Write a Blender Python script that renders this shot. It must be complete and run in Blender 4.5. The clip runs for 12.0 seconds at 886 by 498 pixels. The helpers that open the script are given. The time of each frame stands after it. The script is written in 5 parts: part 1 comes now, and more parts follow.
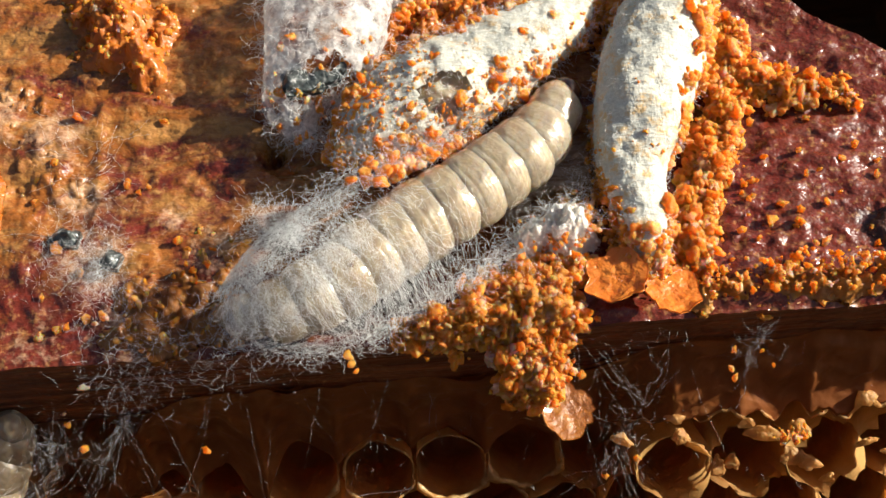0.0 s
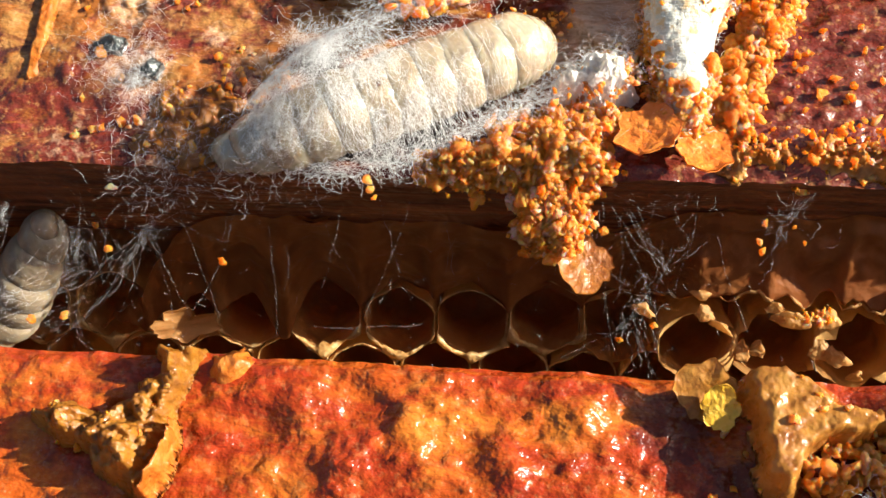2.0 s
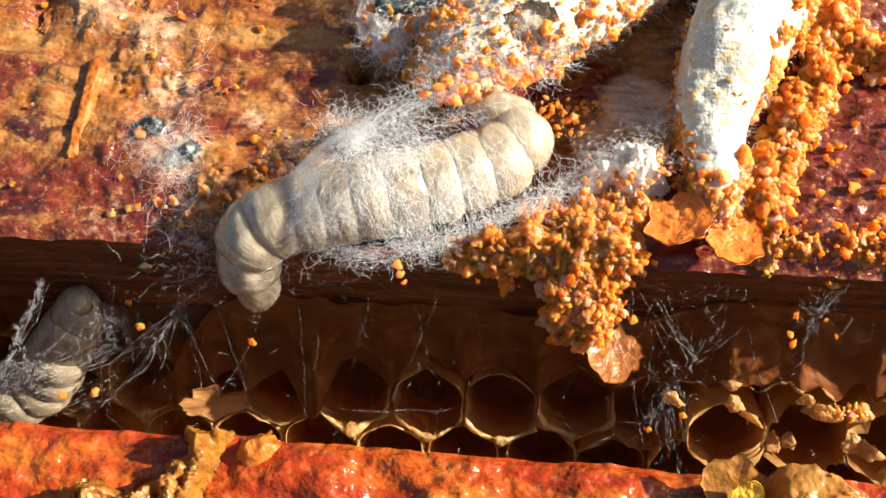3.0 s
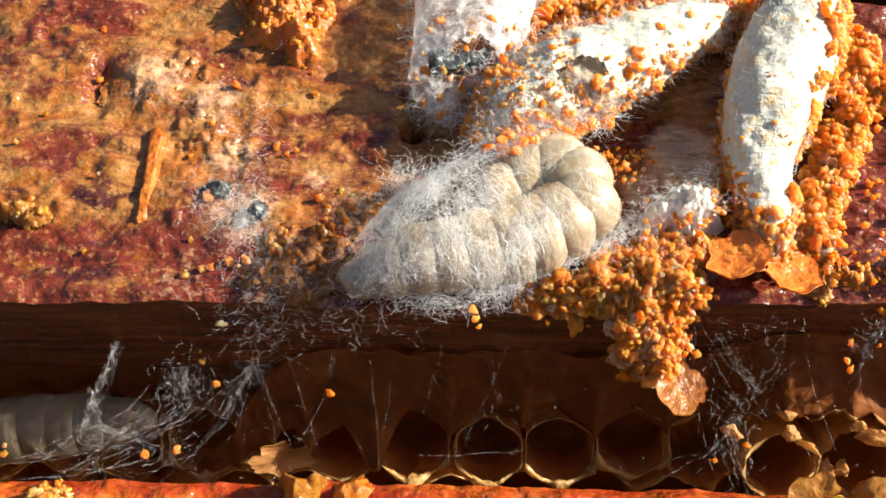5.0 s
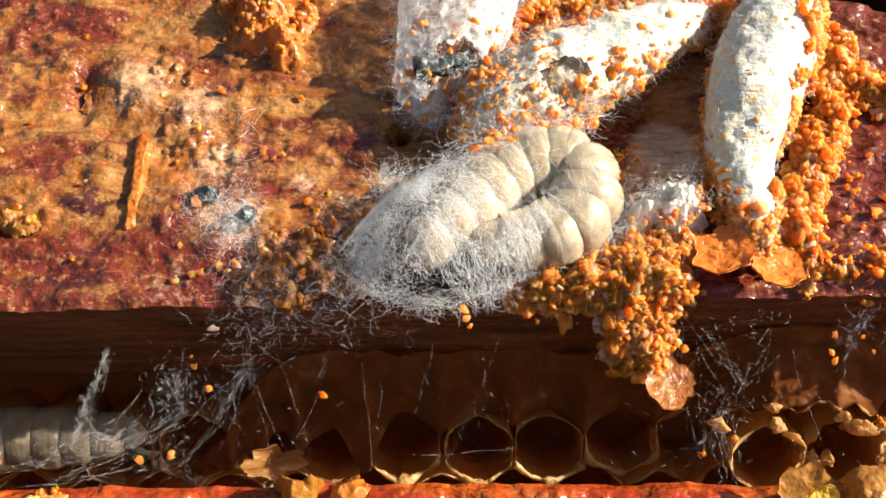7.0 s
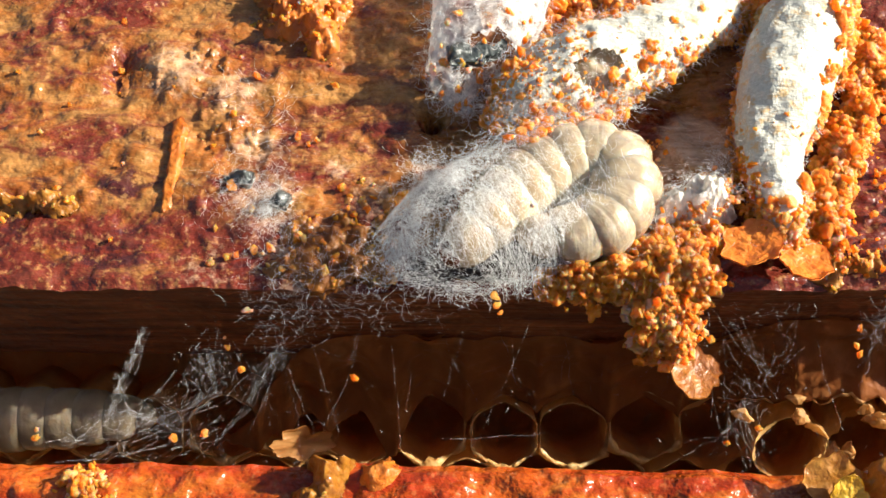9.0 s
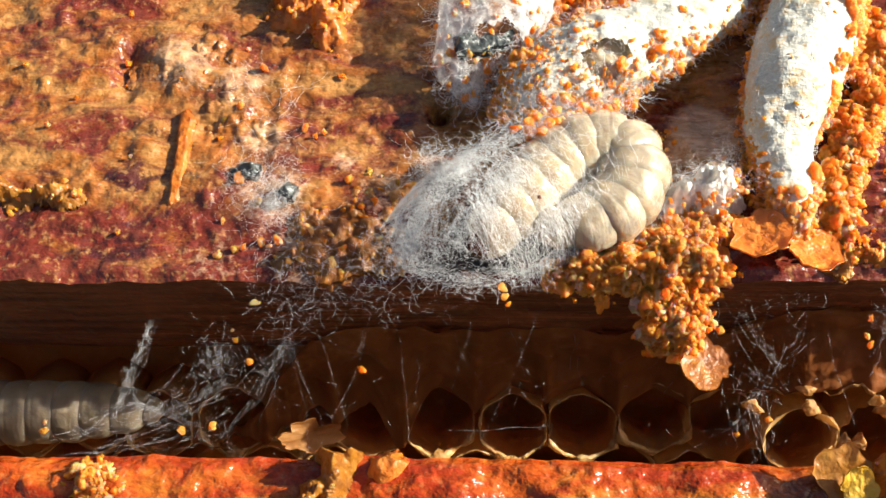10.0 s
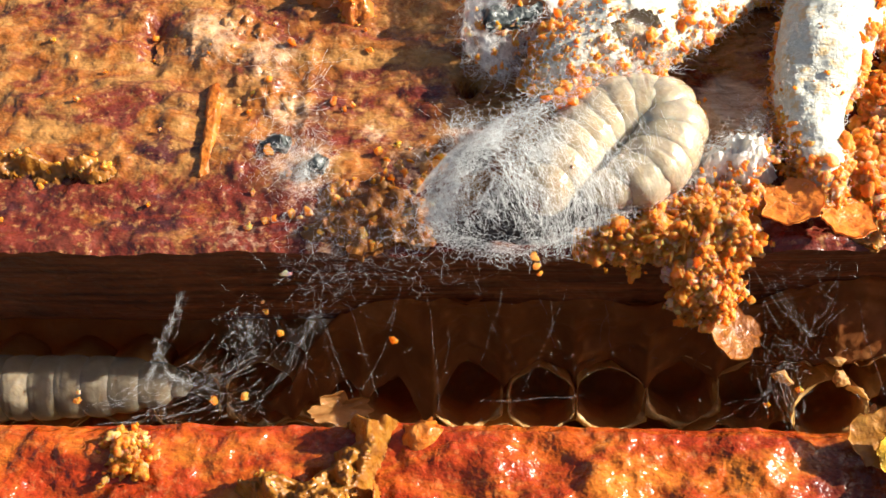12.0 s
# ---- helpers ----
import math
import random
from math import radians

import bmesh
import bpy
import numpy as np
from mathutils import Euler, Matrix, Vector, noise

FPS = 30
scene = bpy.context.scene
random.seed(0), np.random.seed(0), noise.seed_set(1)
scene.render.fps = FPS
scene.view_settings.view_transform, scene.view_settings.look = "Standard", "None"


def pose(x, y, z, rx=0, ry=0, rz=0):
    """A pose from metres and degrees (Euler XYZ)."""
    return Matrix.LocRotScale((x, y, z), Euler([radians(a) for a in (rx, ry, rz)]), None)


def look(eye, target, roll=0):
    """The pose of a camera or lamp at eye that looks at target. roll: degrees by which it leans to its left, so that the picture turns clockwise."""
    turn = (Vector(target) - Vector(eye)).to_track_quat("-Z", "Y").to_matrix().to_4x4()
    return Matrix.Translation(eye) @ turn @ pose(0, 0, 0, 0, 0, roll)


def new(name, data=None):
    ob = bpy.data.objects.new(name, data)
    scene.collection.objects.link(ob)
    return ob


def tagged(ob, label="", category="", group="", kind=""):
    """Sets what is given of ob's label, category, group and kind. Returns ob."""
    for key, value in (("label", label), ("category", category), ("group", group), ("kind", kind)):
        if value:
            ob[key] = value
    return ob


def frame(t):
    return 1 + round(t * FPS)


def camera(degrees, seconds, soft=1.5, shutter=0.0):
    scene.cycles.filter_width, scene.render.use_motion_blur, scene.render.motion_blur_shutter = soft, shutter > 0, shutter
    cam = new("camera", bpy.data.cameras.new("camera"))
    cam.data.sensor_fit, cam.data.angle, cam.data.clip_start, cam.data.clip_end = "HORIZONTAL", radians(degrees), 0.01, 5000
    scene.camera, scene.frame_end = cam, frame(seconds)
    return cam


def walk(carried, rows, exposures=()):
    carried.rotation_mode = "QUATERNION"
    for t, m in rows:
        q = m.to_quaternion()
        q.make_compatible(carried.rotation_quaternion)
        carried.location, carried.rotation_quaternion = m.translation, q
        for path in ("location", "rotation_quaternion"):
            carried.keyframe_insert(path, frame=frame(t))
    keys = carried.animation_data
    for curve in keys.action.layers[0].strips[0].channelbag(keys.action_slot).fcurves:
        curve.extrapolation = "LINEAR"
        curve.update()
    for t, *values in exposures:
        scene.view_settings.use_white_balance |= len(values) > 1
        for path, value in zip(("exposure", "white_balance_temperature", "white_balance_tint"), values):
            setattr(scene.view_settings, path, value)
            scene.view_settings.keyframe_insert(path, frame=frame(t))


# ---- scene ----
cam = camera(41.0, 12.0, soft=1.6)
MM = 0.001  # the place is given in millimetres
PATH = [
    (0, -3.65, -29.40, 66.45, 27.98, 0.54, -4.64),
    (0.2, 1.32, -29.60, 66.20, 26.41, 2.09, -3.91),
    (0.3, 3.65, -29.89, 66.23, 26.29, 2.61, -3.86),
    (0.5, 9.74, -32.29, 64.73, 26.39, 4.49, -2.86),
    (0.7, 13.41, -32.97, 67.70, 23.58, 4.71, -1.10),
    (0.8, 11.81, -34.82, 64.81, 24.71, 3.54, -0.47),
    (1, 11.19, -34.11, 65.79, 23.28, 3.09, 0.08),
    (1.2, 7.11, -33.37, 64.21, 23.49, 1.71, 0.39),
    (1.3, 7.82, -33.69, 63.18, 24.12, 2.67, 1.16),
    (1.5, 6.68, -33.34, 62.86, 24.21, 2.11, 1.38),
    (1.7, 2.91, -33.82, 62.21, 24.64, 1.83, 1.94),
    (1.8, 1.31, -34.56, 62.28, 25.23, 1.93, 2.55),
    (2, 1.68, -35.42, 62.62, 25.85, 2.63, 3.40),
    (2.2, 0.74, -35.89, 62.84, 26.25, 2.42, 4.01),
    (2.5, 1.76, -35.30, 63.72, 27.28, 3.33, 4.45),
    (3, 1.98, -34.43, 63.43, 29.10, 3.60, 5.20),
    (3.3, 1.66, -35.45, 63.34, 30.16, 3.45, 5.61),
    (3.5, 1.69, -35.06, 64.43, 30.06, 3.62, 5.67),
    (3.7, 0.02, -35.91, 65.23, 30.57, 3.71, 5.73),
    (5.3, -5.74, -38.50, 64.92, 33.15, 2.15, 0.65),
    (5.5, -5.98, -38.07, 64.85, 32.76, 1.91, 0.11),
    (6, -6.40, -38.30, 64.93, 32.92, 1.89, -0.36),
    (6.5, -5.90, -38.45, 64.95, 33.04, 2.12, -0.12),
    (7, -6.70, -38.95, 65.62, 33.13, 1.97, 0.08),
    (7.2, -6.47, -38.99, 65.16, 33.32, 1.94, 0.23),
    (7.5, -9.16, -38.66, 65.48, 33.16, 1.80, 0.27),
    (9.5, -7.67, -39.92, 66.60, 32.48, 2.15, 1.51),
    (10, -7.62, -39.62, 66.30, 32.29, 2.52, 1.43),
    (10.5, -7.23, -39.74, 65.75, 32.65, 2.60, 1.31),
    (11, -7.12, -40.61, 66.53, 32.62, 2.56, 1.44),
    (11.5, -6.23, -40.89, 66.55, 32.34, 2.87, 1.44),
    (11.8, -8.18, -41.71, 65.83, 32.65, 2.42, 1.13),
    (12, -9.45, -41.19, 65.49, 32.16, 2.73, 1.38),
]
STOPS = [(0, 0.93), (0.5, 0.88), (1, 1.24), (1.5, 1.42), (2, 1.47), (3, 1.46), (3.5, 1.33), (5.5, 1.35), (7.5, 1.35), (9.5, 1.41), (12, 1.42)]  # the clip's own brightening
walk(cam, [(t, pose(x * MM, y * MM, z * MM, rx, ry, rz)) for t, x, y, z, rx, ry, rz in PATH], STOPS)

# ---- daylight ----
SUN_WAY = Vector((0.83, 0.125, 0.46)).normalized()  # towards the sun
world = bpy.data.worlds.new("open_sky")
scene.world = world
world.use_nodes = True
sky = world.node_tree.nodes.new("ShaderNodeTexSky")
sky.sky_type, sky.sun_disc = "NISHITA", False
sky.sun_elevation = math.asin(SUN_WAY.z)
sky.sun_rotation = math.atan2(SUN_WAY.x, SUN_WAY.y)
sky.dust_density, sky.ozone_density = 3.0, 0.4
world.node_tree.links.new(sky.outputs[0], world.node_tree.nodes["Background"].inputs[0])
world.node_tree.nodes["Background"].inputs[1].default_value = 0.05
sun = new("sun", bpy.data.lights.new("sun", "SUN"))
sun.data.energy, sun.data.angle, sun.data.color = 5.0, radians(0.55), (1.0, 0.955, 0.845)
sun.matrix_world = look(SUN_WAY, (0, 0, 0))

# ---- small mathematics ----
rng = np.random.default_rng(7)


def lattice(i, j, k, seed):
    h = (i * 374761393 + j * 668265263 + k * 2147483647 + seed * 144269504) & 0xFFFFFFFF
    h = ((h ^ (h >> 13)) * 1274126177) & 0xFFFFFFFF
    return ((h ^ (h >> 16)) & 0xFFFF) / 32767.5 - 1.0


def rough_at(p, seed=0):
    """Smooth noise, -1 to 1, at points in millimetres."""
    p = np.asarray(p, float)
    base = np.floor(p).astype(np.int64)
    f = p - base
    f = f * f * (3 - 2 * f)
    out = 0.0
    for a in (0, 1):
        for b in (0, 1):
            for c in (0, 1):
                w = (f[..., 0] if a else 1 - f[..., 0]) * (f[..., 1] if b else 1 - f[..., 1]) * (f[..., 2] if c else 1 - f[..., 2])
                out = out + w * lattice(base[..., 0] + a, base[..., 1] + b, base[..., 2] + c, seed)
    return out


def fbm(p, size=1.0, octaves=4, seed=0, fall=0.5):
    p = np.asarray(p, float) / size
    out, gain = 0.0, 1.0
    for n in range(octaves):
        out = out + gain * rough_at(p * 2.0**n + 17.3 * n, seed + n)
        gain *= fall
    return out


def smooth(x):
    x = np.clip(x, 0, 1)
    return x * x * (3 - 2 * x)


def inside(x, y, poly):
    """Signed distance to a closed outline, positive inside."""
    q = np.asarray(poly, float)
    best, odd = np.full(x.shape, 1e9), np.zeros(x.shape, bool)
    for a, b in zip(q, np.roll(q, -1, 0)):
        e = b - a
        u = np.clip(((x - a[0]) * e[0] + (y - a[1]) * e[1]) / (e @ e), 0, 1)
        best = np.minimum(best, np.hypot(x - a[0] - u * e[0], y - a[1] - u * e[1]))
        cross = ((a[1] > y) != (b[1] > y)) & (x < (b[0] - a[0]) * (y - a[1]) / (b[1] - a[1] + 1e-12) + a[0])
        odd ^= cross
    return np.where(odd, best, -best)


def spline(points, n):
    """n points evenly spaced along a smooth curve through the given ones."""
    p = np.asarray(points, float)
    e = np.vstack([2 * p[0] - p[1], p, 2 * p[-1] - p[-2]])
    u = np.linspace(0, len(p) - 1 - 1e-9, 40 * len(p))
    k = u.astype(int)
    f = (u - k)[:, None]
    a, b, c, d = e[k], e[k + 1], e[k + 2], e[k + 3]
    q = 0.5 * (2 * b + (c - a) * f + (2 * a - 5 * b + 4 * c - d) * f**2 + (3 * b - a - 3 * c + d) * f**3)
    s = np.r_[0, np.cumsum(np.linalg.norm(np.diff(q, axis=0), axis=1))]
    return np.stack([np.interp(np.linspace(0, s[-1], n), s, q[:, m]) for m in range(q.shape[1])], 1)


# ---- materials ----
class Shader:
    def __init__(self, name):
        self.m = bpy.data.materials.new(name)
        self.m.use_nodes = True
        self.t = self.m.node_tree
        self.bsdf = self.t.nodes["Principled BSDF"]
        coord, scale = self.node("ShaderNodeTexCoord"), self.node("ShaderNodeVectorMath")
        scale.operation = "MULTIPLY"
        scale.inputs[1].default_value = (1000, 1000, 1000)
        self.link(coord.outputs["Object"], scale.inputs[0])
        self.mm = scale.outputs[0]

    def node(self, kind):
        return self.t.nodes.new(kind)

    def link(self, a, b):
        self.t.links.new(a, b)

    def put(self, socket, value):
        if hasattr(value, "is_linked") and not isinstance(value, (int, float)):
            self.link(value, socket)
        else:
            socket.default_value = value

    def noise(self, size, detail=4, rough=0.55, stretch=(1, 1, 1), distort=0.0, shift=0.0):
        """Noise whose lumps are about size millimetres wide; stretch lengthens them along an axis."""
        mapping, n = self.node("ShaderNodeMapping"), self.node("ShaderNodeTexNoise")
        mapping.inputs["Scale"].default_value = [1 / (size * s) for s in stretch]
        mapping.inputs["Location"].default_value = (shift, shift * 0.7, shift * 1.3)
        self.link(self.mm, mapping.inputs[0])
        self.link(mapping.outputs[0], n.inputs["Vector"])
        n.inputs["Scale"].default_value, n.inputs["Detail"].default_value = 1.0, detail
        n.inputs["Roughness"].default_value, n.inputs["Distortion"].default_value = rough, distort
        return n.outputs["Fac"]

    def ramp(self, fac, *stops):
        r = self.node("ShaderNodeValToRGB")
        while len(r.color_ramp.elements) < len(stops):
            r.color_ramp.elements.new(0.5)
        for e, (at, value) in zip(r.color_ramp.elements, stops):
            e.position = at
            e.color = (*value, 1) if isinstance(value, tuple) else (value, value, value, 1)
        self.link(fac, r.inputs[0])
        return r.outputs[0]

    def mix(self, fac, a, b):
        n = self.node("ShaderNodeMix")
        n.data_type = "RGBA"
        self.put(n.inputs[0], fac)
        for socket, v in ((n.inputs[6], a), (n.inputs[7], b)):
            self.put(socket, (*v, 1) if isinstance(v, tuple) else v)
        return n.outputs[2]

    def math(self, op, a, b=0.0):
        n = self.node("ShaderNodeMath")
        n.operation = op
        self.put(n.inputs[0], a), self.put(n.inputs[1], b)
        return n.outputs[0]

    def axis(self, which):
        n = self.node("ShaderNodeSeparateXYZ")
        self.link(self.mm, n.inputs[0])
        return n.outputs["XYZ".index(which)]

    def span(self, value, low, high):
        n = self.node("ShaderNodeMapRange")
        n.interpolation_type = "SMOOTHSTEP"
        self.link(value, n.inputs[0])
        n.inputs[1].default_value, n.inputs[2].default_value = low, high
        return n.outputs[0]

    def blot(self, x, y, radius, amount):
        """A soft round plan mark, for stains and painted shade at a known place."""
        n = self.node("ShaderNodeVectorMath")
        n.operation = "DISTANCE"
        flat = self.node("ShaderNodeVectorMath")
        flat.operation = "MULTIPLY"
        flat.inputs[1].default_value = (1, 1, 0)
        self.link(self.mm, flat.inputs[0])
        self.link(flat.outputs[0], n.inputs[0])
        n.inputs[1].default_value = (x, y, 0)
        return self.math("MULTIPLY", self.span(n.outputs["Value"], radius, 0.2 * radius), amount)

    def piece(self):
        return self.node("ShaderNodeNewGeometry").outputs["Random Per Island"]

    def colour(self, c):
        self.put(self.bsdf.inputs["Base Color"], (*c, 1) if isinstance(c, tuple) else c)
        return self

    def gloss(self, rough, ior=1.45, coat=0.0):
        self.put(self.bsdf.inputs["Roughness"], rough)
        self.bsdf.inputs["IOR"].default_value = ior
        self.bsdf.inputs["Coat Weight"].default_value = coat
        self.bsdf.inputs["Coat Roughness"].default_value = 0.12
        return self

    def deep(self, weight, radius=(1, 0.5, 0.2), millimetres=1.0):
        self.bsdf.inputs["Subsurface Weight"].default_value = weight
        self.bsdf.inputs["Subsurface Radius"].default_value = radius
        self.bsdf.inputs["Subsurface Scale"].default_value = millimetres * MM
        return self

    def bump(self, height, millimetres):
        n = self.node("ShaderNodeBump")
        n.inputs["Distance"].default_value, n.inputs["Strength"].default_value = millimetres * MM, 1.0
        self.link(height, n.inputs["Height"])
        if self.bsdf.inputs["Normal"].is_linked:
            self.link(self.bsdf.inputs["Normal"].links[0].from_socket, n.inputs["Normal"])
        self.link(n.outputs[0], self.bsdf.inputs["Normal"])
        return self

    def relief(self, size, millimetres, stretch=(1, 1, 1), shift=0.0, detail=2):
        """Gentle bumps about size millimetres wide and so many millimetres high."""
        return self.bump(self.noise(size, detail, 0.45, stretch, 0.3, shift), millimetres)

    def sheer(self, alpha):
        """Holes between fibres, and gaps between painted glints: what is not covered is clear."""
        out = self.t.nodes["Material Output"].inputs[0]
        whole, clear = self.node("ShaderNodeMixShader"), self.node("ShaderNodeBsdfTransparent")
        self.put(whole.inputs[0], alpha)
        self.link(clear.outputs[0], whole.inputs[1])
        self.link(out.links[0].from_socket, whole.inputs[2])
        self.link(whole.outputs[0], out)
        return self

    def lets_light(self, colour, weight):
        """Adds light that passes through from behind."""
        add, tr = self.node("ShaderNodeMixShader"), self.node("ShaderNodeBsdfTranslucent")
        self.put(tr.inputs[0], (*colour, 1) if isinstance(colour, tuple) else colour)
        add.inputs[0].default_value = weight
        self.link(self.bsdf.outputs[0], add.inputs[1])
        self.link(tr.outputs[0], add.inputs[2])
        self.link(add.outputs[0], self.t.nodes["Material Output"].inputs[0])
        return self


def bar_top(name, pale, orange, red, dark, seed, red_side, cover, wet, blots=(), scraped=(), dusty=(), nest_shade=()):
    """Old pine under worn layers of bee glue: cover is how much of it is red, wet how glossy it is."""
    s = Shader(name)
    grain = s.noise(0.45, 6, 0.65, (16, 1, 1), 0.4, seed)
    wood = s.ramp(grain, (0.30, tuple(0.6 * c for c in pale)), (0.5, pale), (0.70, tuple(min(1, 1.3 * c) for c in pale)))
    glue = s.noise(3.0, 8, 0.68, (1.6, 1, 1), 0.8, seed + 3)
    c = s.mix(s.ramp(glue, (0.44, 0.0), (0.53, 1.0)), wood, s.mix(s.ramp(s.noise(0.5, 5, 0.7, shift=seed), (0.38, 0.0), (0.62, 1.0)), orange, tuple(0.68 * v for v in orange)))
    stain = s.noise(5.0, 9, 0.68, (1.8, 1, 1), 1.0, seed + 9)
    if red_side is not None:
        stain = s.math("ADD", stain, s.math("MULTIPLY", s.span(s.axis("X"), *red_side), 0.20))
        stain = s.math("ADD", stain, s.math("MULTIPLY", s.span(s.axis("Y"), 7.0, 2.5), 0.17))
    if red_side is None:
        stain = s.math("ADD", stain, s.math("MULTIPLY", s.span(s.axis("Y"), -14.6, -12.6), 0.08))
    c = s.mix(s.ramp(stain, (cover - 0.05 * wet, 0.0), (cover + 0.05 + 0.08 * wet, 0.9)), c, s.mix(s.ramp(s.noise(0.4, 5, 0.7, shift=seed + 5), (0.4, 0.0), (0.6, 1.0)), red, tuple(0.6 * v for v in red)))
    spots = s.noise(2.2, 8, 0.7, (1.6, 1, 1), 0.6, seed + 21)
    for x, y, radius, amount in blots:
        spots = s.math("ADD", spots, s.blot(x, y, radius, amount))
    c = s.mix(s.ramp(spots, (0.53 + 0.20 * wet, 0.0), (0.62 + 0.21 * wet, 0.95 - 0.3 * wet)), c, dark)
    bare = None
    for x, y, radius, amount in scraped:
        spot = s.math("ADD", s.blot(x, y, radius, amount), s.math("MULTIPLY", s.noise(1.2, 5, 0.6, (4, 1, 1), shift=seed + 31), 0.62))
        bare = spot if bare is None else s.math("MAXIMUM", bare, spot)
    if bare is not None:
        c = s.mix(s.ramp(bare, (0.62, 0.0), (0.85, 0.9)), c, s.ramp(s.noise(0.4, 5, 0.6, (9, 1, 1), 0.6, seed + 33), (0.35, (0.38, 0.24, 0.14)), (0.6, (0.66, 0.50, 0.36))))
    dust = None
    for x, y, radius, amount in dusty:
        spot = s.math("ADD", s.blot(x, y, radius, amount), s.noise(0.7, 7, 0.75, shift=seed + 37))
        dust = spot if dust is None else s.math("MAXIMUM", dust, spot)
    if dust is not None:
        c = s.mix(s.ramp(dust, (0.62, 0.0), (0.86, 0.7)), c, (0.62, 0.40, 0.25))
    crumb = s.noise(0.6, 6, 0.7, shift=seed + 2)
    c = s.mix(s.ramp(crumb, (0.55, 0.0), (0.63, 0.5 - 0.4 * wet)), c, (0.55, 0.29, 0.10))
    # near-black grey over the nest floor: the hollow's shade painted in, with dirty silk
    floor_shade = None
    for x, y, radius, amount in nest_shade:
        spot = s.math("ADD", s.blot(x, y, radius, amount), s.math("MULTIPLY", s.noise(0.7, 6, 0.7, shift=seed + 41), 0.5))
        floor_shade = spot if floor_shade is None else s.math("MAXIMUM", floor_shade, spot)
    if floor_shade is not None:
        c = s.mix(s.ramp(floor_shade, (0.5, 0.0), (0.7, 0.95)), c, s.ramp(s.noise(0.3, 5, 0.7, shift=seed + 43), (0.4, (0.022, 0.016, 0.014)), (0.65, (0.10, 0.085, 0.075))))
    s.colour(c).gloss(s.ramp(s.noise(0.8, 6, 0.7, shift=seed + 4), (0.38, 0.10), (0.62, 0.66 - 0.4 * wet)), 1.45 - 0.1 * wet, 0.12 - 0.1 * wet)
    s.relief(2.8, 0.6 + 0.3 * wet, (1.4, 1, 1), seed + 3).relief(0.9, 0.14 + 0.08 * wet, (1.3, 1, 1), seed + 6).relief(0.28, 0.075 + 0.02 * wet, (1.2, 1, 1), seed + 7, 1).relief(0.4, 0.06, (12, 1, 1), seed)
    return s.m


def glue_stuff(name, light, body, deep_colour, coat=0.3, seed=0.0, grain=1.0):
    """Bee glue and wax: resinous, slightly see-through, grainy."""
    s = Shader(name)
    n = s.noise(1.1, 6, 0.65, shift=seed)
    c = s.ramp(n, (0.3, deep_colour), (0.5, body), (0.72, light))
    c = s.mix(s.ramp(s.noise(0.25, 3, shift=seed + 1), (0.6, 0.0), (0.75, 0.5)), c, light)
    s.colour(c).gloss(s.ramp(s.noise(0.6, 4, shift=seed + 2), (0.35, 0.2), (0.65, 0.55)), coat=coat)
    s.relief(1.0, 0.35 * grain, shift=seed).relief(0.28, 0.10 * grain, shift=seed + 3).relief(0.13, 0.035 * grain, shift=seed + 4)
    s.lets_light(light, 0.32)
    return s.m


# glue stains; the first blot also paints in the cocoons' shadow on the wood
UPPER_STAINS_SHADE = ((-15.5, 13, 3.4, 0.16), (-34, 8.2, 3.2, 0.16), (-30.5, 8.6, 2.2, 0.1), (-34, 3, 5, 0.12), (-43, 5, 6, 0.15), (-26, 22, 3, 0.12), (-32.6, 17.6, 1.2, 0.14), (-28.6, 16.6, 1.2, 0.1), (27, 5.5, 3, 0.1), (-19.5, 9, 2, 0.08), (17.5, 5, 3, 0.06))
UPPER_DUST = ((-31, 18.5, 4.2, 0.26), (-26.5, 16.5, 3.4, 0.24), (-24.5, 11.5, 3.0, 0.24), (-23.5, 6.5, 4.2, 0.22), (-20, 2, 5.0, 0.26), (-16, 7, 3.0, 0.22), (-18.5, 9.6, 1.8, 0.24), (-27, 1.5, 3, 0.15))
UPPER_TOP = bar_top("worn_glued_pine", (0.30, 0.134, 0.036), (0.29, 0.092, 0.017), (0.13, 0.015, 0.012), (0.042, 0.011, 0.012), 0.0, (8.0, 15.0), 0.50, 0.35, UPPER_STAINS_SHADE, ((6.4, 12.0, 4.4, 0.72), (3.6, 10.0, 2.6, 0.6)), UPPER_DUST, ((-11.8, 1.8, 3.6, 0.6), (-9.0, 3.4, 4.4, 0.7), (-5.5, 5.4, 4.4, 0.7), (-2.0, 7.4, 3.6, 0.5), (-11.6, 7.4, 2.6, 0.5)))
# dark wet glue, widened to paint in the shadows beside the lumps
LOWER_SHADE_STAINS = ((10, -15.5, 3.6, 0.42), (20, -18, 5.0, 0.34), (14, -19.5, 4.0, 0.36), (25, -13, 4.0, 0.3), (-24, -18, 3.5, 0.25))
LOWER_TOP = bar_top("red_glued_pine", (0.44, 0.12, 0.014), (0.42, 0.076, 0.008), (0.28, 0.024, 0.006), (0.06, 0.012, 0.009), 40.0, None, 0.46, 0.85, LOWER_SHADE_STAINS)

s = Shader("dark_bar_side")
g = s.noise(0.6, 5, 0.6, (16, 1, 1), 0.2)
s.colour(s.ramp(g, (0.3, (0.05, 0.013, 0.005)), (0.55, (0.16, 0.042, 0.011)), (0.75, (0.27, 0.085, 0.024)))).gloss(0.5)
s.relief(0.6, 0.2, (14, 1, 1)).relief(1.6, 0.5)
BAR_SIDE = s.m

s = Shader("old_brown_wax")
n = s.noise(2.2, 6, 0.65, (1, 1, 2))
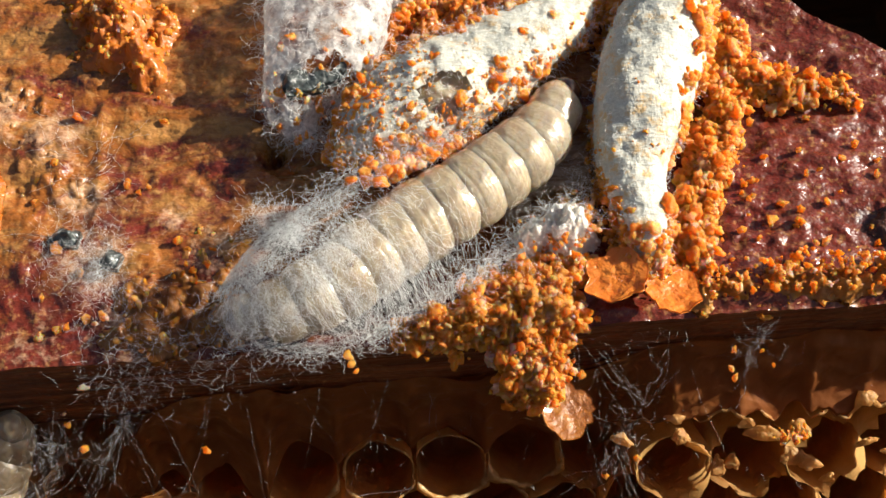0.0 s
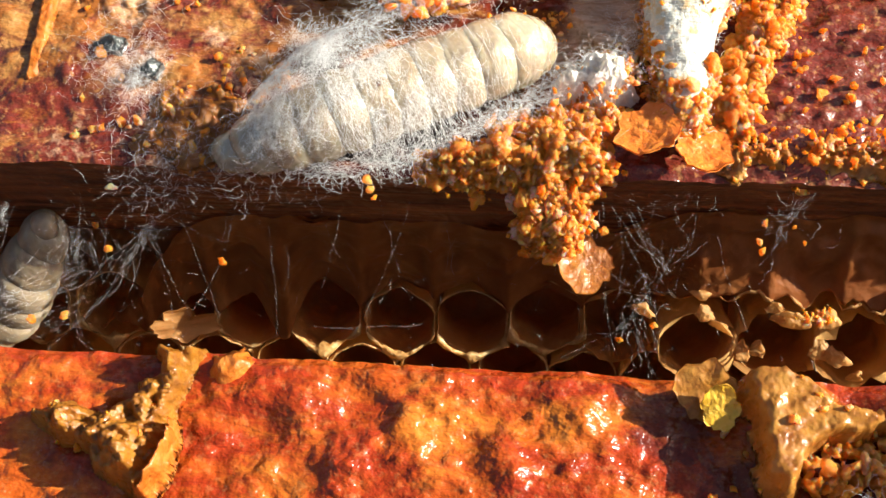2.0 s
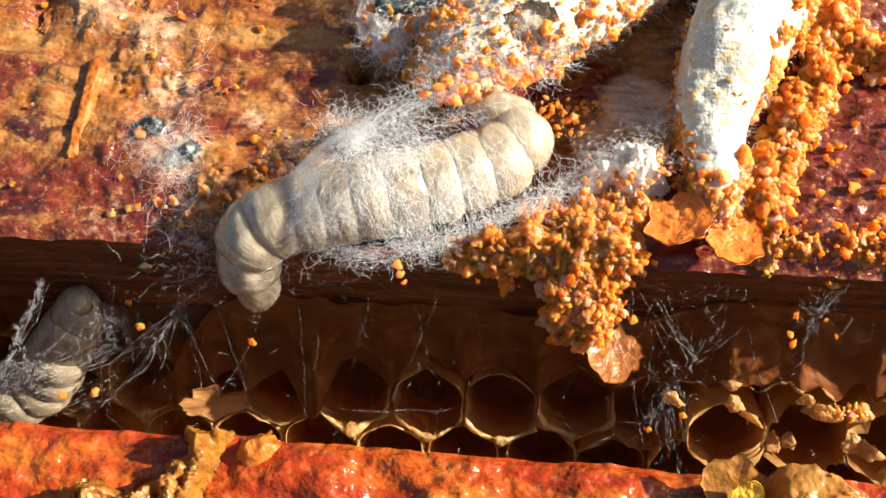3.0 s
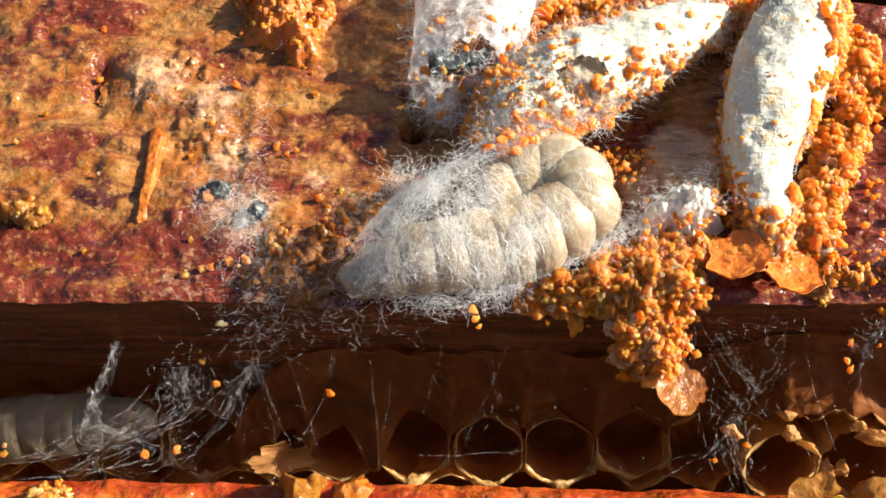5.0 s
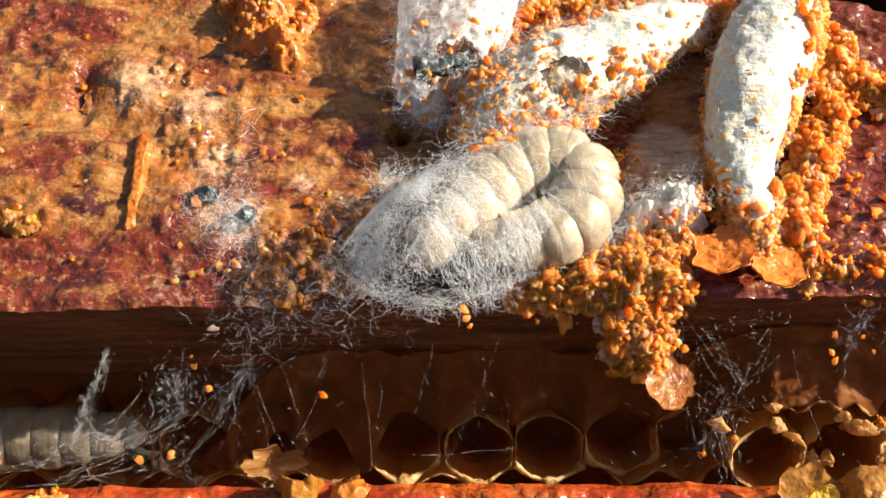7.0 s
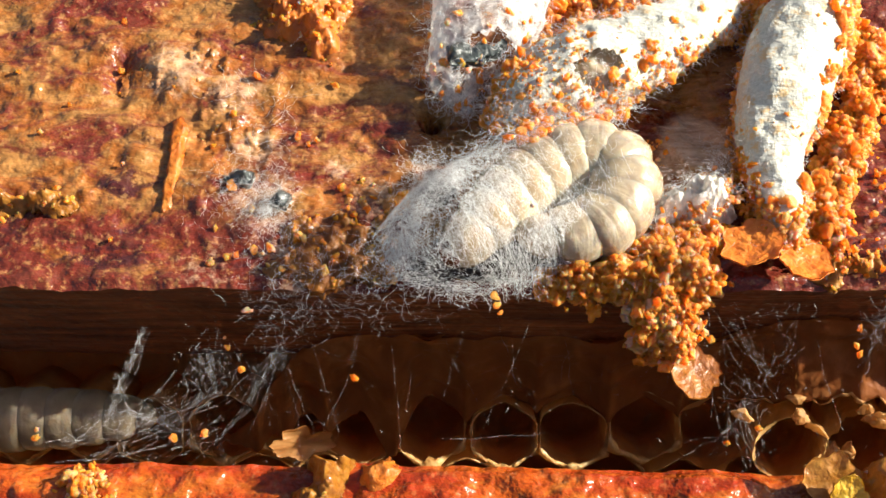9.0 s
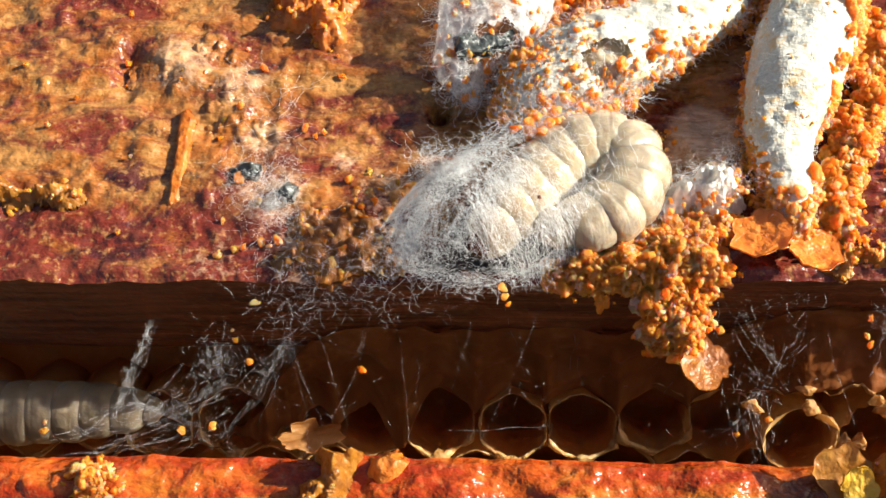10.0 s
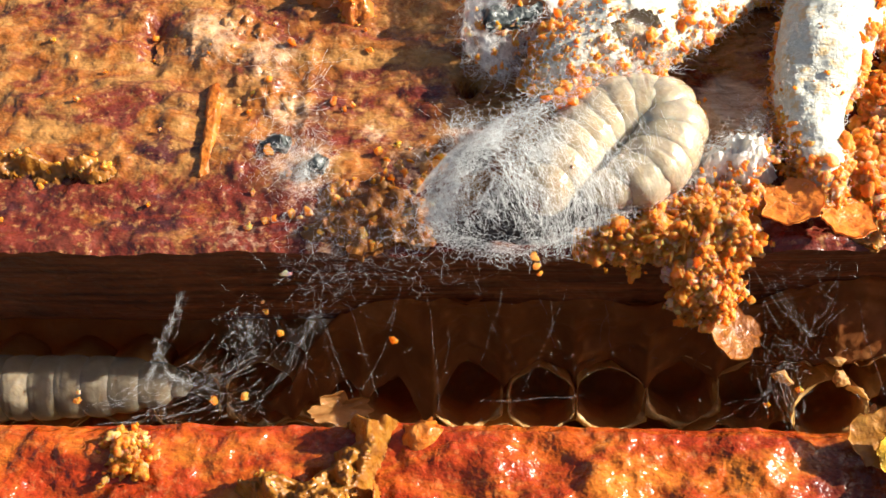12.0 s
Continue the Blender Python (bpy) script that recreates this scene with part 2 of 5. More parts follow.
s.colour(s.ramp(n, (0.3, (0.14, 0.042, 0.011)), (0.55, (0.27, 0.090, 0.024)), (0.75, (0.47, 0.20, 0.065)))).gloss(0.4)
s.relief(1.6, 0.3).relief(0.4, 0.04)
s.lets_light((0.8, 0.33, 0.08), 0.35)
OLD_WAX = s.m

s = Shader("brown_comb_wax")
n = s.noise(1.8, 6, 0.65)
s.colour(s.ramp(n, (0.3, (0.34, 0.15, 0.047)), (0.55, (0.53, 0.275, 0.095)), (0.75, (0.72, 0.46, 0.20)))).gloss(0.38)
s.relief(1.6, 0.5).relief(0.35, 0.08)
s.lets_light((0.90, 0.51, 0.18), 0.5)
COMB_WAX = s.m

s = Shader("pale_comb_rim")
n = s.noise(0.7, 5, 0.65)
s.colour(s.ramp(n, (0.35, (0.40, 0.18, 0.045)), (0.55, (0.68, 0.40, 0.14)), (0.72, (0.84, 0.66, 0.36)))).gloss(0.45)
s.relief(0.6, 0.35)
s.lets_light((0.85, 0.5, 0.16), 0.35)
RIM_WAX = s.m

def frass(name, tone_of):
    """Dried droppings of pollen and wax: amber, let light through, here and there pale with silk."""
    s = Shader(name)
    tone = tone_of(s)
    c = s.ramp(tone, (0.0, (0.66, 0.22, 0.03)), (0.2, (0.88, 0.345, 0.05)), (0.6, (0.93, 0.435, 0.08)), (0.84, (0.93, 0.58, 0.20)), (1.0, (0.95, 0.80, 0.55)))
    c = s.mix(s.ramp(s.noise(0.22, 5, 0.7), (0.48, 0.0), (0.72, 0.4)), c, (0.70, 0.21, 0.024))
    c = s.mix(s.ramp(s.noise(1.6, 5, 0.7, shift=8), (0.57, 0.0), (0.74, 0.45)), c, (0.90, 0.64, 0.32))
    s.colour(c).gloss(s.ramp(s.noise(0.3, 4, shift=3), (0.35, 0.18), (0.65, 0.55)))
    s.relief(0.3, 0.14).relief(0.1, 0.05)
    s.lets_light((0.98, 0.44, 0.07), 0.56)
    s.deep(0.8, (1.0, 0.42, 0.1), 1.0)
    return s.m


FRASS = frass("bee_frass", lambda s: s.piece())
PELLET = frass("loose_frass_pellet", lambda s: s.node("ShaderNodeObjectInfo").outputs["Random"])

GLUE_BROWN = glue_stuff("brown_bee_glue", (0.46, 0.20, 0.04), (0.30, 0.10, 0.016), (0.12, 0.03, 0.008))
GLUE_YELLOW = glue_stuff("yellow_bee_glue", (0.46, 0.21, 0.03), (0.34, 0.13, 0.015), (0.19, 0.06, 0.009), seed=11.0)
GLUE_ORANGE = glue_stuff("orange_wax_flake", (0.64, 0.25, 0.05), (0.54, 0.15, 0.016), (0.34, 0.07, 0.008), seed=23.0)
FLAKE_YELLOW = glue_stuff("clear_yellow_wax", (0.85, 0.56, 0.07), (0.74, 0.44, 0.04), (0.58, 0.3, 0.03), 0.5, 31.0)
AMBER = glue_stuff("grainy_amber_glue", (0.60, 0.30, 0.06), (0.42, 0.172, 0.029), (0.19, 0.055, 0.012), 0.15, 61.0, 0.6)
WAX_DISC = glue_stuff("smooth_orange_wax", (0.84, 0.30, 0.05), (0.76, 0.21, 0.025), (0.62, 0.14, 0.016), 0.3, 67.0)
WET_WAX = glue_stuff("glossy_brown_wax", (0.56, 0.24, 0.05), (0.36, 0.12, 0.02), (0.16, 0.045, 0.01), 1.0, 77.0, 0.9)
GLUE_OLIVE = glue_stuff("olive_brown_glue", (0.58, 0.29, 0.055), (0.42, 0.17, 0.027), (0.18, 0.06, 0.012), 0.25, 71.0)
CRUST_PALE = glue_stuff("pale_crumbly_crust", (0.74, 0.42, 0.16), (0.56, 0.24, 0.06), (0.32, 0.10, 0.025), 0.05, 44.0)
CRUST_DARK = glue_stuff("dark_old_glue", (0.16, 0.06, 0.03), (0.07, 0.025, 0.016), (0.025, 0.012, 0.01), 0.35, 51.0)

s = Shader("larva_skin")
c = s.ramp(s.noise(1.7, 4, 0.5), (0.28, (0.255, 0.205, 0.148)), (0.5, (0.39, 0.317, 0.222)), (0.7, (0.53, 0.445, 0.325)))
c = s.mix(s.ramp(s.noise(2.8, 4, 0.5, shift=4), (0.48, 0.0), (0.68, 0.45)), c, (0.40, 0.27, 0.13))
c = s.mix(s.ramp(s.noise(1.6, 4, 0.5, shift=9), (0.56, 0.0), (0.72, 0.45)), c, (0.24, 0.23, 0.20))
s.colour(c).gloss(s.ramp(s.noise(0.5, 3), (0.35, 0.15), (0.65, 0.32)), coat=0.7)
s.deep(0.9, (1.0, 0.64, 0.34), 1.6)
s.relief(0.8, 0.10).relief(0.4, 0.06, (5, 5, 1)).relief(0.2, 0.02)
SKIN = s.m

# larva skin in a darker copy: the shade of the gap is in its colour
s = Shader("shaded_larva_skin")
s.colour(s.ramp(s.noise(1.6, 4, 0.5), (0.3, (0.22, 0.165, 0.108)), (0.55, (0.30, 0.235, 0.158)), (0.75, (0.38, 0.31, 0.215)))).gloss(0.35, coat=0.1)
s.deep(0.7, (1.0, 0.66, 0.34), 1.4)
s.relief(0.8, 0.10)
SHADED_SKIN = s.m

s = Shader("larva_head_brown")
s.colour(s.ramp(s.noise(0.6, 3), (0.3, (0.05, 0.015, 0.008)), (0.7, (0.16, 0.05, 0.02)))).gloss(0.2, coat=0.5)
HEAD = s.m

s = Shader("white_silk_shell")
c = s.ramp(s.noise(0.2, 7, 0.8, (3.5, 1, 1), 1.6), (0.34, (0.36, 0.345, 0.28)), (0.5, (0.60, 0.58, 0.49)), (0.62, (0.74, 0.73, 0.66)))
c = s.mix(s.ramp(s.noise(0.24, 6, 0.8, (1, 4, 1), 1.2, 15), (0.55, 0.0), (0.68, 0.6)), c, (0.50, 0.50, 0.44))
c = s.mix(s.ramp(s.noise(2.6, 7, 0.72, shift=7), (0.50, 0.0), (0.64, 0.65)), c, (0.47, 0.48, 0.43))
c = s.mix(s.ramp(s.noise(1.2, 7, 0.78, shift=3), (0.52, 0.0), (0.61, 0.75)), c, (0.66, 0.38, 0.10))
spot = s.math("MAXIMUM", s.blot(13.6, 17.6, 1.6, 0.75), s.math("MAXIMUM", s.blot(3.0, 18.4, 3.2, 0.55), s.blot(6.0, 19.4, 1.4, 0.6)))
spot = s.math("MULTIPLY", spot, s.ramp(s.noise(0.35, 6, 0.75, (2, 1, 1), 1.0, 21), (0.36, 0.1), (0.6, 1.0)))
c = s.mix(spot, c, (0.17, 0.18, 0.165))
s.colour(c).gloss(0.6).relief(1.3, 0.25).relief(0.35, 0.16, (3, 1, 1)).relief(0.14, 0.05, (1, 3, 1), 5.0)
s.lets_light((0.80, 0.77, 0.68), 0.12)
SHELL = s.m

s = Shader("packed_white_silk")
c = s.mix(s.ramp(s.noise(0.5, 6, 0.75), (0.53, 0.0), (0.64, 0.7)), (0.90, 0.88, 0.83), (0.88, 0.64, 0.28))
s.colour(s.mix(s.ramp(s.noise(0.8, 6, 0.8, shift=6), (0.60, 0.0), (0.68, 0.7)), c, (0.30, 0.30, 0.26))).gloss(0.55).relief(0.5, 0.3).relief(0.16, 0.1)
s.lets_light((0.92, 0.86, 0.72), 0.3)
PACKED = s.m

s = Shader("silk_thread")
s.colour((0.92, 0.92, 0.91)).gloss(0.25)
s.lets_light((0.92, 0.92, 0.90), 0.35)
SILK = s.m

s = Shader("glinting_gap_thread")
s.colour((0.9, 0.9, 0.9)).gloss(0.15)
s.lets_light((0.95, 0.95, 0.95), 0.4)
# glints painted by opacity: bright dashes stay, the thread between them fades out
s.sheer(s.ramp(s.noise(0.4, 4, 0.7), (0.46, 0.03), (0.58, 1.0)))
GLINT = s.m

s = Shader("thin_silk_veil")
web = s.noise(0.14, 6, 0.8, (3.0, 1, 1), 3.0)
s.colour((0.82, 0.82, 0.80)).gloss(0.5)
s.lets_light((0.9, 0.9, 0.87), 0.25)
s.sheer(s.math("MULTIPLY", s.ramp(web, (0.48, 0.0), (0.66, 0.75)), s.ramp(s.noise(1.8, 6, 0.7), (0.35, 0.1), (0.65, 0.7))))
VEIL = s.m

s = Shader("dense_silk_veil")
web = s.noise(0.3, 5, 0.75, (3.0, 1, 1), 2.5)
s.colour(s.ramp(web, (0.35, (0.55, 0.50, 0.46)), (0.6, (0.78, 0.76, 0.73)))).gloss(0.5).relief(0.8, 0.3)
s.lets_light((0.85, 0.82, 0.76), 0.2)
s.sheer(s.ramp(s.noise(1.6, 6, 0.7, shift=5), (0.38, 0.2), (0.6, 0.9)))
DENSE = s.m

s = Shader("dark_husk")
s.colour(s.ramp(s.noise(0.8, 5, 0.7), (0.35, (0.02, 0.022, 0.022)), (0.6, (0.07, 0.08, 0.075)), (0.8, (0.4, 0.42, 0.42)))).gloss(0.3, coat=0.3).relief(0.5, 0.3)
HUSK = s.m

s = Shader("hive_board")
g = s.noise(2.0, 5, 0.6, (12, 1, 1))
s.colour(s.ramp(g, (0.3, (0.10, 0.045, 0.02)), (0.7, (0.24, 0.12, 0.05)))).gloss(0.6).relief(2.0, 0.4, (10, 1, 1))
BOARD = s.m

s = Shader("broken_pale_wax")
n = s.noise(0.8, 6, 0.7)
s.colour(s.ramp(n, (0.34, (0.44, 0.19, 0.05)), (0.54, (0.63, 0.35, 0.12)), (0.76, (0.84, 0.62, 0.34)))).gloss(0.45).relief(0.7, 0.4).relief(0.2, 0.08)
s.lets_light((0.95, 0.60, 0.24), 0.45)
SHARD = s.m


# ---- building ----
def solid(name, verts, faces, material, parent=None, label="", shade=True):
    """A mesh object from vertices in millimetres."""
    me = bpy.data.meshes.new(name)
    me.from_pydata((np.asarray(verts, float) * MM).tolist(), [], [list(map(int, f)) for f in faces])
    me.materials.append(material)
    if shade:
        me.polygons.foreach_set("use_smooth", [True] * len(me.polygons))
    me.update()
    ob = new(name, me)
    if parent is not None:
        ob.parent = parent
    if label:
        ob["label"] = label
    return ob


def empty(name, x=0, y=0, z=0):
    ob = new(name)
    ob.empty_display_size = 0.002
    ob.location = (x * MM, y * MM, z * MM)
    return ob


def grid_faces(nx, ny, first=0):
    i, j = np.meshgrid(np.arange(nx - 1), np.arange(ny - 1), indexing="ij")
    a = (i * ny + j).ravel() + first
    return np.stack([a, a + ny, a + ny + 1, a + 1], 1)


def slab(name, poly, thick, material, base=0.0, edge=0.8, lumps=0.4, size=1.2, ragged=0.5, step=0.16, seed=0, parent=None, label="", under=0.5):
    """A lump or crust with a ragged outline: domed towards its middle, closed below."""
    q = np.asarray(poly, float)
    x0, y0 = q.min(0) - 1
    x1, y1 = q.max(0) + 1
    xs, ys = np.arange(x0, x1, step), np.arange(y0, y1, step)
    x, y = np.meshgrid(xs, ys, indexing="ij")
    flat = np.stack([x, y, 0 * x], -1)
    d = inside(x, y, q) + ragged * fbm(flat, 1.3, 4, seed + 5)
    top = base + thick * smooth(d / edge) ** 0.6 + lumps * smooth(d / edge) * fbm(flat, size, 5, seed, 0.6)
    low = base - under + 0 * top
    top = np.maximum(top, low + 0.05)
    keep = d > 0
    cell = keep[:-1, :-1] & keep[1:, :-1] & keep[1:, 1:] & keep[:-1, 1:]
    used = np.zeros(keep.shape, bool)
    for a, b in ((0, 0), (1, 0), (1, 1), (0, 1)):
        used[a : a + cell.shape[0], b : b + cell.shape[1]] |= cell
    number = np.cumsum(used.ravel()).reshape(used.shape) - 1
    count = int(used.sum())
    # the outermost vertices slide out to the true outline
    gx, gy = np.gradient(d, step)
    pull = np.minimum(d, 1.6 * step) / np.maximum(gx**2 + gy**2, 0.3)
    rim = used & ~(np.pad(cell, ((1, 0), (1, 0))) & np.pad(cell, ((0, 1), (1, 0))) & np.pad(cell, ((1, 0), (0, 1))) & np.pad(cell, ((0, 1), (0, 1))))
    x, y = np.where(rim, x - pull * gx, x), np.where(rim, y - pull * gy, y)
    verts = np.vstack([np.stack([x, y, top], -1)[used], np.stack([x, y, low], -1)[used]])
    i, j = np.nonzero(cell)
    quad = np.stack([number[i, j], number[i + 1, j], number[i + 1, j + 1], number[i, j + 1]], 1)
    faces = [*quad, *(quad[:, ::-1] + count)]
    pad = np.pad(cell, 1)
    for di, dj, (a, b), (c, e) in ((-1, 0, (0, 1), (0, 0)), (1, 0, (1, 0), (1, 1)), (0, -1, (0, 0), (1, 0)), (0, 1, (1, 1), (0, 1))):
        free = cell & ~pad[1 + di : 1 + di + cell.shape[0], 1 + dj : 1 + dj + cell.shape[1]]
        i, j = np.nonzero(free)
        p, r = number[i + a, j + b], number[i + c, j + e]
        faces += list(np.stack([r, p, p + count, r + count], 1)[:, ::-1])
    return solid(name, verts, faces, material, parent, label)


def tubes(paths, radius, sides=3):
    """Vertices and faces of thin tubes along many paths of equal length, paths (n, k, 3)."""
    paths = np.asarray(paths, float)
    n, k, _ = paths.shape
    radius = np.broadcast_to(np.asarray(radius, float).reshape(-1, 1, 1), (n, 1, 1))
    along = np.gradient(paths, axis=1)
    along /= np.linalg.norm(along, axis=2, keepdims=True) + 1e-9
    ref = np.where(np.abs(along[..., 2:]) > 0.9, np.array([1.0, 0, 0]), np.array([0, 0, 1.0]))
    u = np.cross(along, ref)
    u /= np.linalg.norm(u, axis=2, keepdims=True) + 1e-9
    v = np.cross(along, u)
    rings = [paths + radius * (math.cos(a) * u + math.sin(a) * v) for a in 2 * np.pi * np.arange(sides) / sides]
    verts = np.stack(rings, 2).reshape(-1, 3)
    at = (np.arange(n)[:, None, None] * k + np.arange(k - 1)[None, :, None]) * sides
    s0, s1 = np.arange(sides)[None, None], (np.arange(sides)[None, None] + 1) % sides
    faces = np.stack([at + s0, at + s1, at + sides + s1, at + sides + s0], -1).reshape(-1, 4)
    return verts, faces


def strands(starts, headings, length, curl=0.5, k=8, flat=0.4, seed=0):
    """Curling threads: paths (n, k, 3) that wander from their starts."""
    r = np.random.default_rng(seed)
    p, h = np.array(starts, float), np.array(headings, float)
    h /= np.linalg.norm(h, axis=1, keepdims=True) + 1e-9
    length = np.broadcast_to(length, len(p))
    turn = r.normal(size=p.shape) * curl
    out = [p]
    for _ in range(k - 1):
        turn = 0.35 * turn + 0.8 * curl * r.normal(size=p.shape)
        h = h + turn * (1, 1, flat)
        h /= np.linalg.norm(h, axis=1, keepdims=True) + 1e-9
        p = p + h * (length / (k - 1))[:, None]
        out.append(p)
    return np.stack(out, 1)


def fuzz(name, paths, radius, label, parent=None, material=None):
    v, f = tubes(paths, radius)
    ob = solid(name, v, f, material or SILK, parent)
    if parent is None:
        tagged(ob, label, "silk", kind="stuff")
    elif label:
        ob["label"] = label
    return ob


def ball(level=1):
    bm = bmesh.new()
    bmesh.ops.create_icosphere(bm, subdivisions=level, radius=1.0)
    v = np.array([p.co[:] for p in bm.verts])
    f = np.array([[p.index for p in q.verts] for q in bm.faces])
    bm.free()
    return v, f


BALL_V, BALL_F = ball(2)
SMALL_V, SMALL_F = ball(1)
FINE_V, FINE_F = ball(3)


def turns(n, r):
    """Random rotation matrices."""
    q = r.normal(size=(n, 4))
    q /= np.linalg.norm(q, axis=1, keepdims=True)
    w, x, y, z = q.T
    return np.stack([1 - 2 * (y * y + z * z), 2 * (x * y - z * w), 2 * (x * z + y * w), 2 * (x * y + z * w), 1 - 2 * (x * x + z * z), 2 * (y * z - x * w), 2 * (x * z - y * w), 2 * (y * z + x * w), 1 - 2 * (x * x + y * y)], 1).reshape(n, 3, 3)


def lumpy(shape, n, r, seed):
    """n uneven grains on the vertices of a ball."""
    forms = np.stack([0.72 * fbm(shape * 1.15 + 7.1 * q, 1.0, 4, seed + q, 0.62) for q in range(24)])
    return shape[None] * r.uniform(0.5, 1.35, (n, 1, 3)) * (1 + forms[r.integers(24, size=n)])[..., None]


def crumbs(name, places, sizes, label, seed=0, parent=None):
    """A heap of small uneven grains, as one mesh; the larger ones are the more finely shaped."""
    r = np.random.default_rng(seed)
    places, sizes = np.asarray(places, float), np.asarray(sizes, float)
    verts, faces, first = [], [], 0
    for (bv, bf), chosen in (((SMALL_V, SMALL_F), sizes < 0.1), ((BALL_V, BALL_F), (sizes >= 0.1) & (sizes < 0.24)), ((FINE_V, FINE_F), sizes >= 0.24)):
        n = int(chosen.sum())
        if not n:
            continue
        v = np.einsum("nij,nkj->nki", turns(n, r), lumpy(bv, n, r, seed)) * sizes[chosen][:, None, None] + places[chosen][:, None]
        verts.append(v.reshape(-1, 3))
        faces.append((bf[None] + (first + np.arange(n) * len(bv))[:, None, None]).reshape(-1, 3))
        first += n * len(bv)
    ob = solid(name, np.vstack(verts), np.vstack(faces), FRASS, parent)
    return ob if parent is not None else tagged(ob, label, "frass", kind="stuff")


# ---- the bars ----
def top_height(x, y, seed, bumps):
    flat = np.stack([x, y, 0 * x + 3.1 * seed], -1)
    h = 0.35 * fbm(flat, 6.0, 3, seed) + 0.42 * fbm(flat * (0.6, 1, 1), 2.4, 4, seed + 3) + 0.22 * np.maximum(fbm(flat, 0.9, 3, seed + 8), -0.1)
    if seed == 1:
        along, across = 0.876 * (x + 4.0) + 0.482 * (y - 5.2), -0.482 * (x + 4.0) + 0.876 * (y - 5.2)
        h = h - 2.4 * np.clip(1 - (along / 11.0) ** 4 - (across / 4.0) ** 4, 0, 1) ** 0.6 * smooth((y - 0.3) / 2.0)
    for bx, by, wide, high in bumps:
        h = h + high * np.exp(-(((x - bx) ** 2 + (y - by) ** 2) / wide**2))
    return h


UPPER_BUMPS = [(-34, 18, 2.5, -0.5), (-20, 13, 3, -0.6), (6, 14, 4, -0.9), (22, 9, 5, 0.3), (-27, 8, 2.5, 0.35), (-11, 13.0, 2.2, -0.8), (-16, 3, 2.5, -0.3), (-32, 18.4, 3.0, 0.8), *((-35.7 + 0.22 * abs(k - 3) ** 1.5 * 0.4, 15.6 + 0.9 * k, 0.85, -0.4) for k in range(7)), *((-23.6 + 0.1 * math.sin(1.7 * k), 8.6 + 0.6 * k, 0.4, 0.2) for k in range(18)), (-12.0, 14.6, 0.5, -1.6), (-12.1, 13.9, 0.5, -1.5)]
LOWER_BUMPS = [(-10, -15.3, 1.5, 0.7), (-15.5, -16.2, 1.6, 0.55), (-12.6, -16.6, 1.3, -0.45), (-4.5, -16, 0.8, 0.45), (-5.4, -15.2, 0.9, -0.3), (-7.5, -18.5, 1.4, 0.45), (1, -17.5, 1.2, 0.5), (-2, -14.5, 1.6, 0.4), (5, -15.5, 1.8, 0.4), (-31, -15, 2, 0.4)]


def beam(name, x0, x1, south, north, depth, top, side, seed, bumps, label, cut=None):
    """A wooden bar with a worn, uneven top; its ends and sides go straight down."""
    thing = empty(name, (x0 + x1) / 2, (south + north) / 2, -depth)
    xs, ys = np.r_[np.arange(x0, -50, 1.0), np.arange(-50, 38, 0.2), np.arange(38, x1 + 0.5, 1.0)], np.linspace(south, north, int((north - south) / 0.2))
    x, y = np.meshgrid(xs, ys, indexing="ij")
    if cut:
        y = south + (y - south) * ((np.interp(x, *cut) - south) / (north - south))
    z = top_height(x, y, seed, bumps)
    near = np.minimum(y - south, north - y)
    z = z - 0.45 * (1 - smooth(near / 0.7))
    wob = 0.10 * fbm(np.stack([x, 0 * x, 0 * x], -1), 2.5, 4, seed + 30)
    y = y + wob * (1 - smooth(near / 1.5))
    nx, ny = x.shape
    faces = grid_faces(nx, ny)
    o = solid("worn_top", np.stack([x, y, z], -1).reshape(-1, 3), faces, top, thing)
    o.matrix_parent_inverse = thing.matrix_basis.inverted()
    ring = np.r_[np.arange(nx) * ny, (nx - 1) * ny + np.arange(1, ny), (np.arange(nx - 2, -1, -1)) * ny + ny - 1, np.arange(ny - 2, 0, -1)]
    rim = np.stack([x, y, z], -1).reshape(-1, 3)[ring]
    levels = np.linspace(0, 1, 14)
    skin = []
    for u in levels:
        p = rim.copy()
        p[:, 2] = rim[:, 2] * (1 - u) - depth * u
        p[:, 1] += (0.12 * fbm(p * (0.2, 1, 1), 1.2, 3, seed + 40)) * min(1, 6 * u)
        skin.append(p)
    skin.append(np.tile([(x0 + x1) / 2, (south + north) / 2, -depth], (len(ring), 1)))
    m = len(ring)
    k = np.arange(m)
    sf = [np.stack([l * m + k, (l + 1) * m + k, (l + 1) * m + (k + 1) % m, l * m + (k + 1) % m], 1) for l in range(len(skin) - 1)]
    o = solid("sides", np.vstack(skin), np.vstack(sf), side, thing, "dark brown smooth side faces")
    o.matrix_parent_inverse = thing.matrix_basis.inverted()
    return tagged(thing, label, "hive frame bar")


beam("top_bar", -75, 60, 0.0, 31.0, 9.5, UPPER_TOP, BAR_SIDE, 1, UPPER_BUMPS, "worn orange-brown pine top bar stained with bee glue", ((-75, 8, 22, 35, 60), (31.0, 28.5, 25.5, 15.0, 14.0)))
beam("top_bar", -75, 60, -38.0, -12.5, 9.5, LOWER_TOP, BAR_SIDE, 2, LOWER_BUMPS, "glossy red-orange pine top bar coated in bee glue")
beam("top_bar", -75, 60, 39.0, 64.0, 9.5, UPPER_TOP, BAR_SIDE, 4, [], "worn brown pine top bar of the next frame")


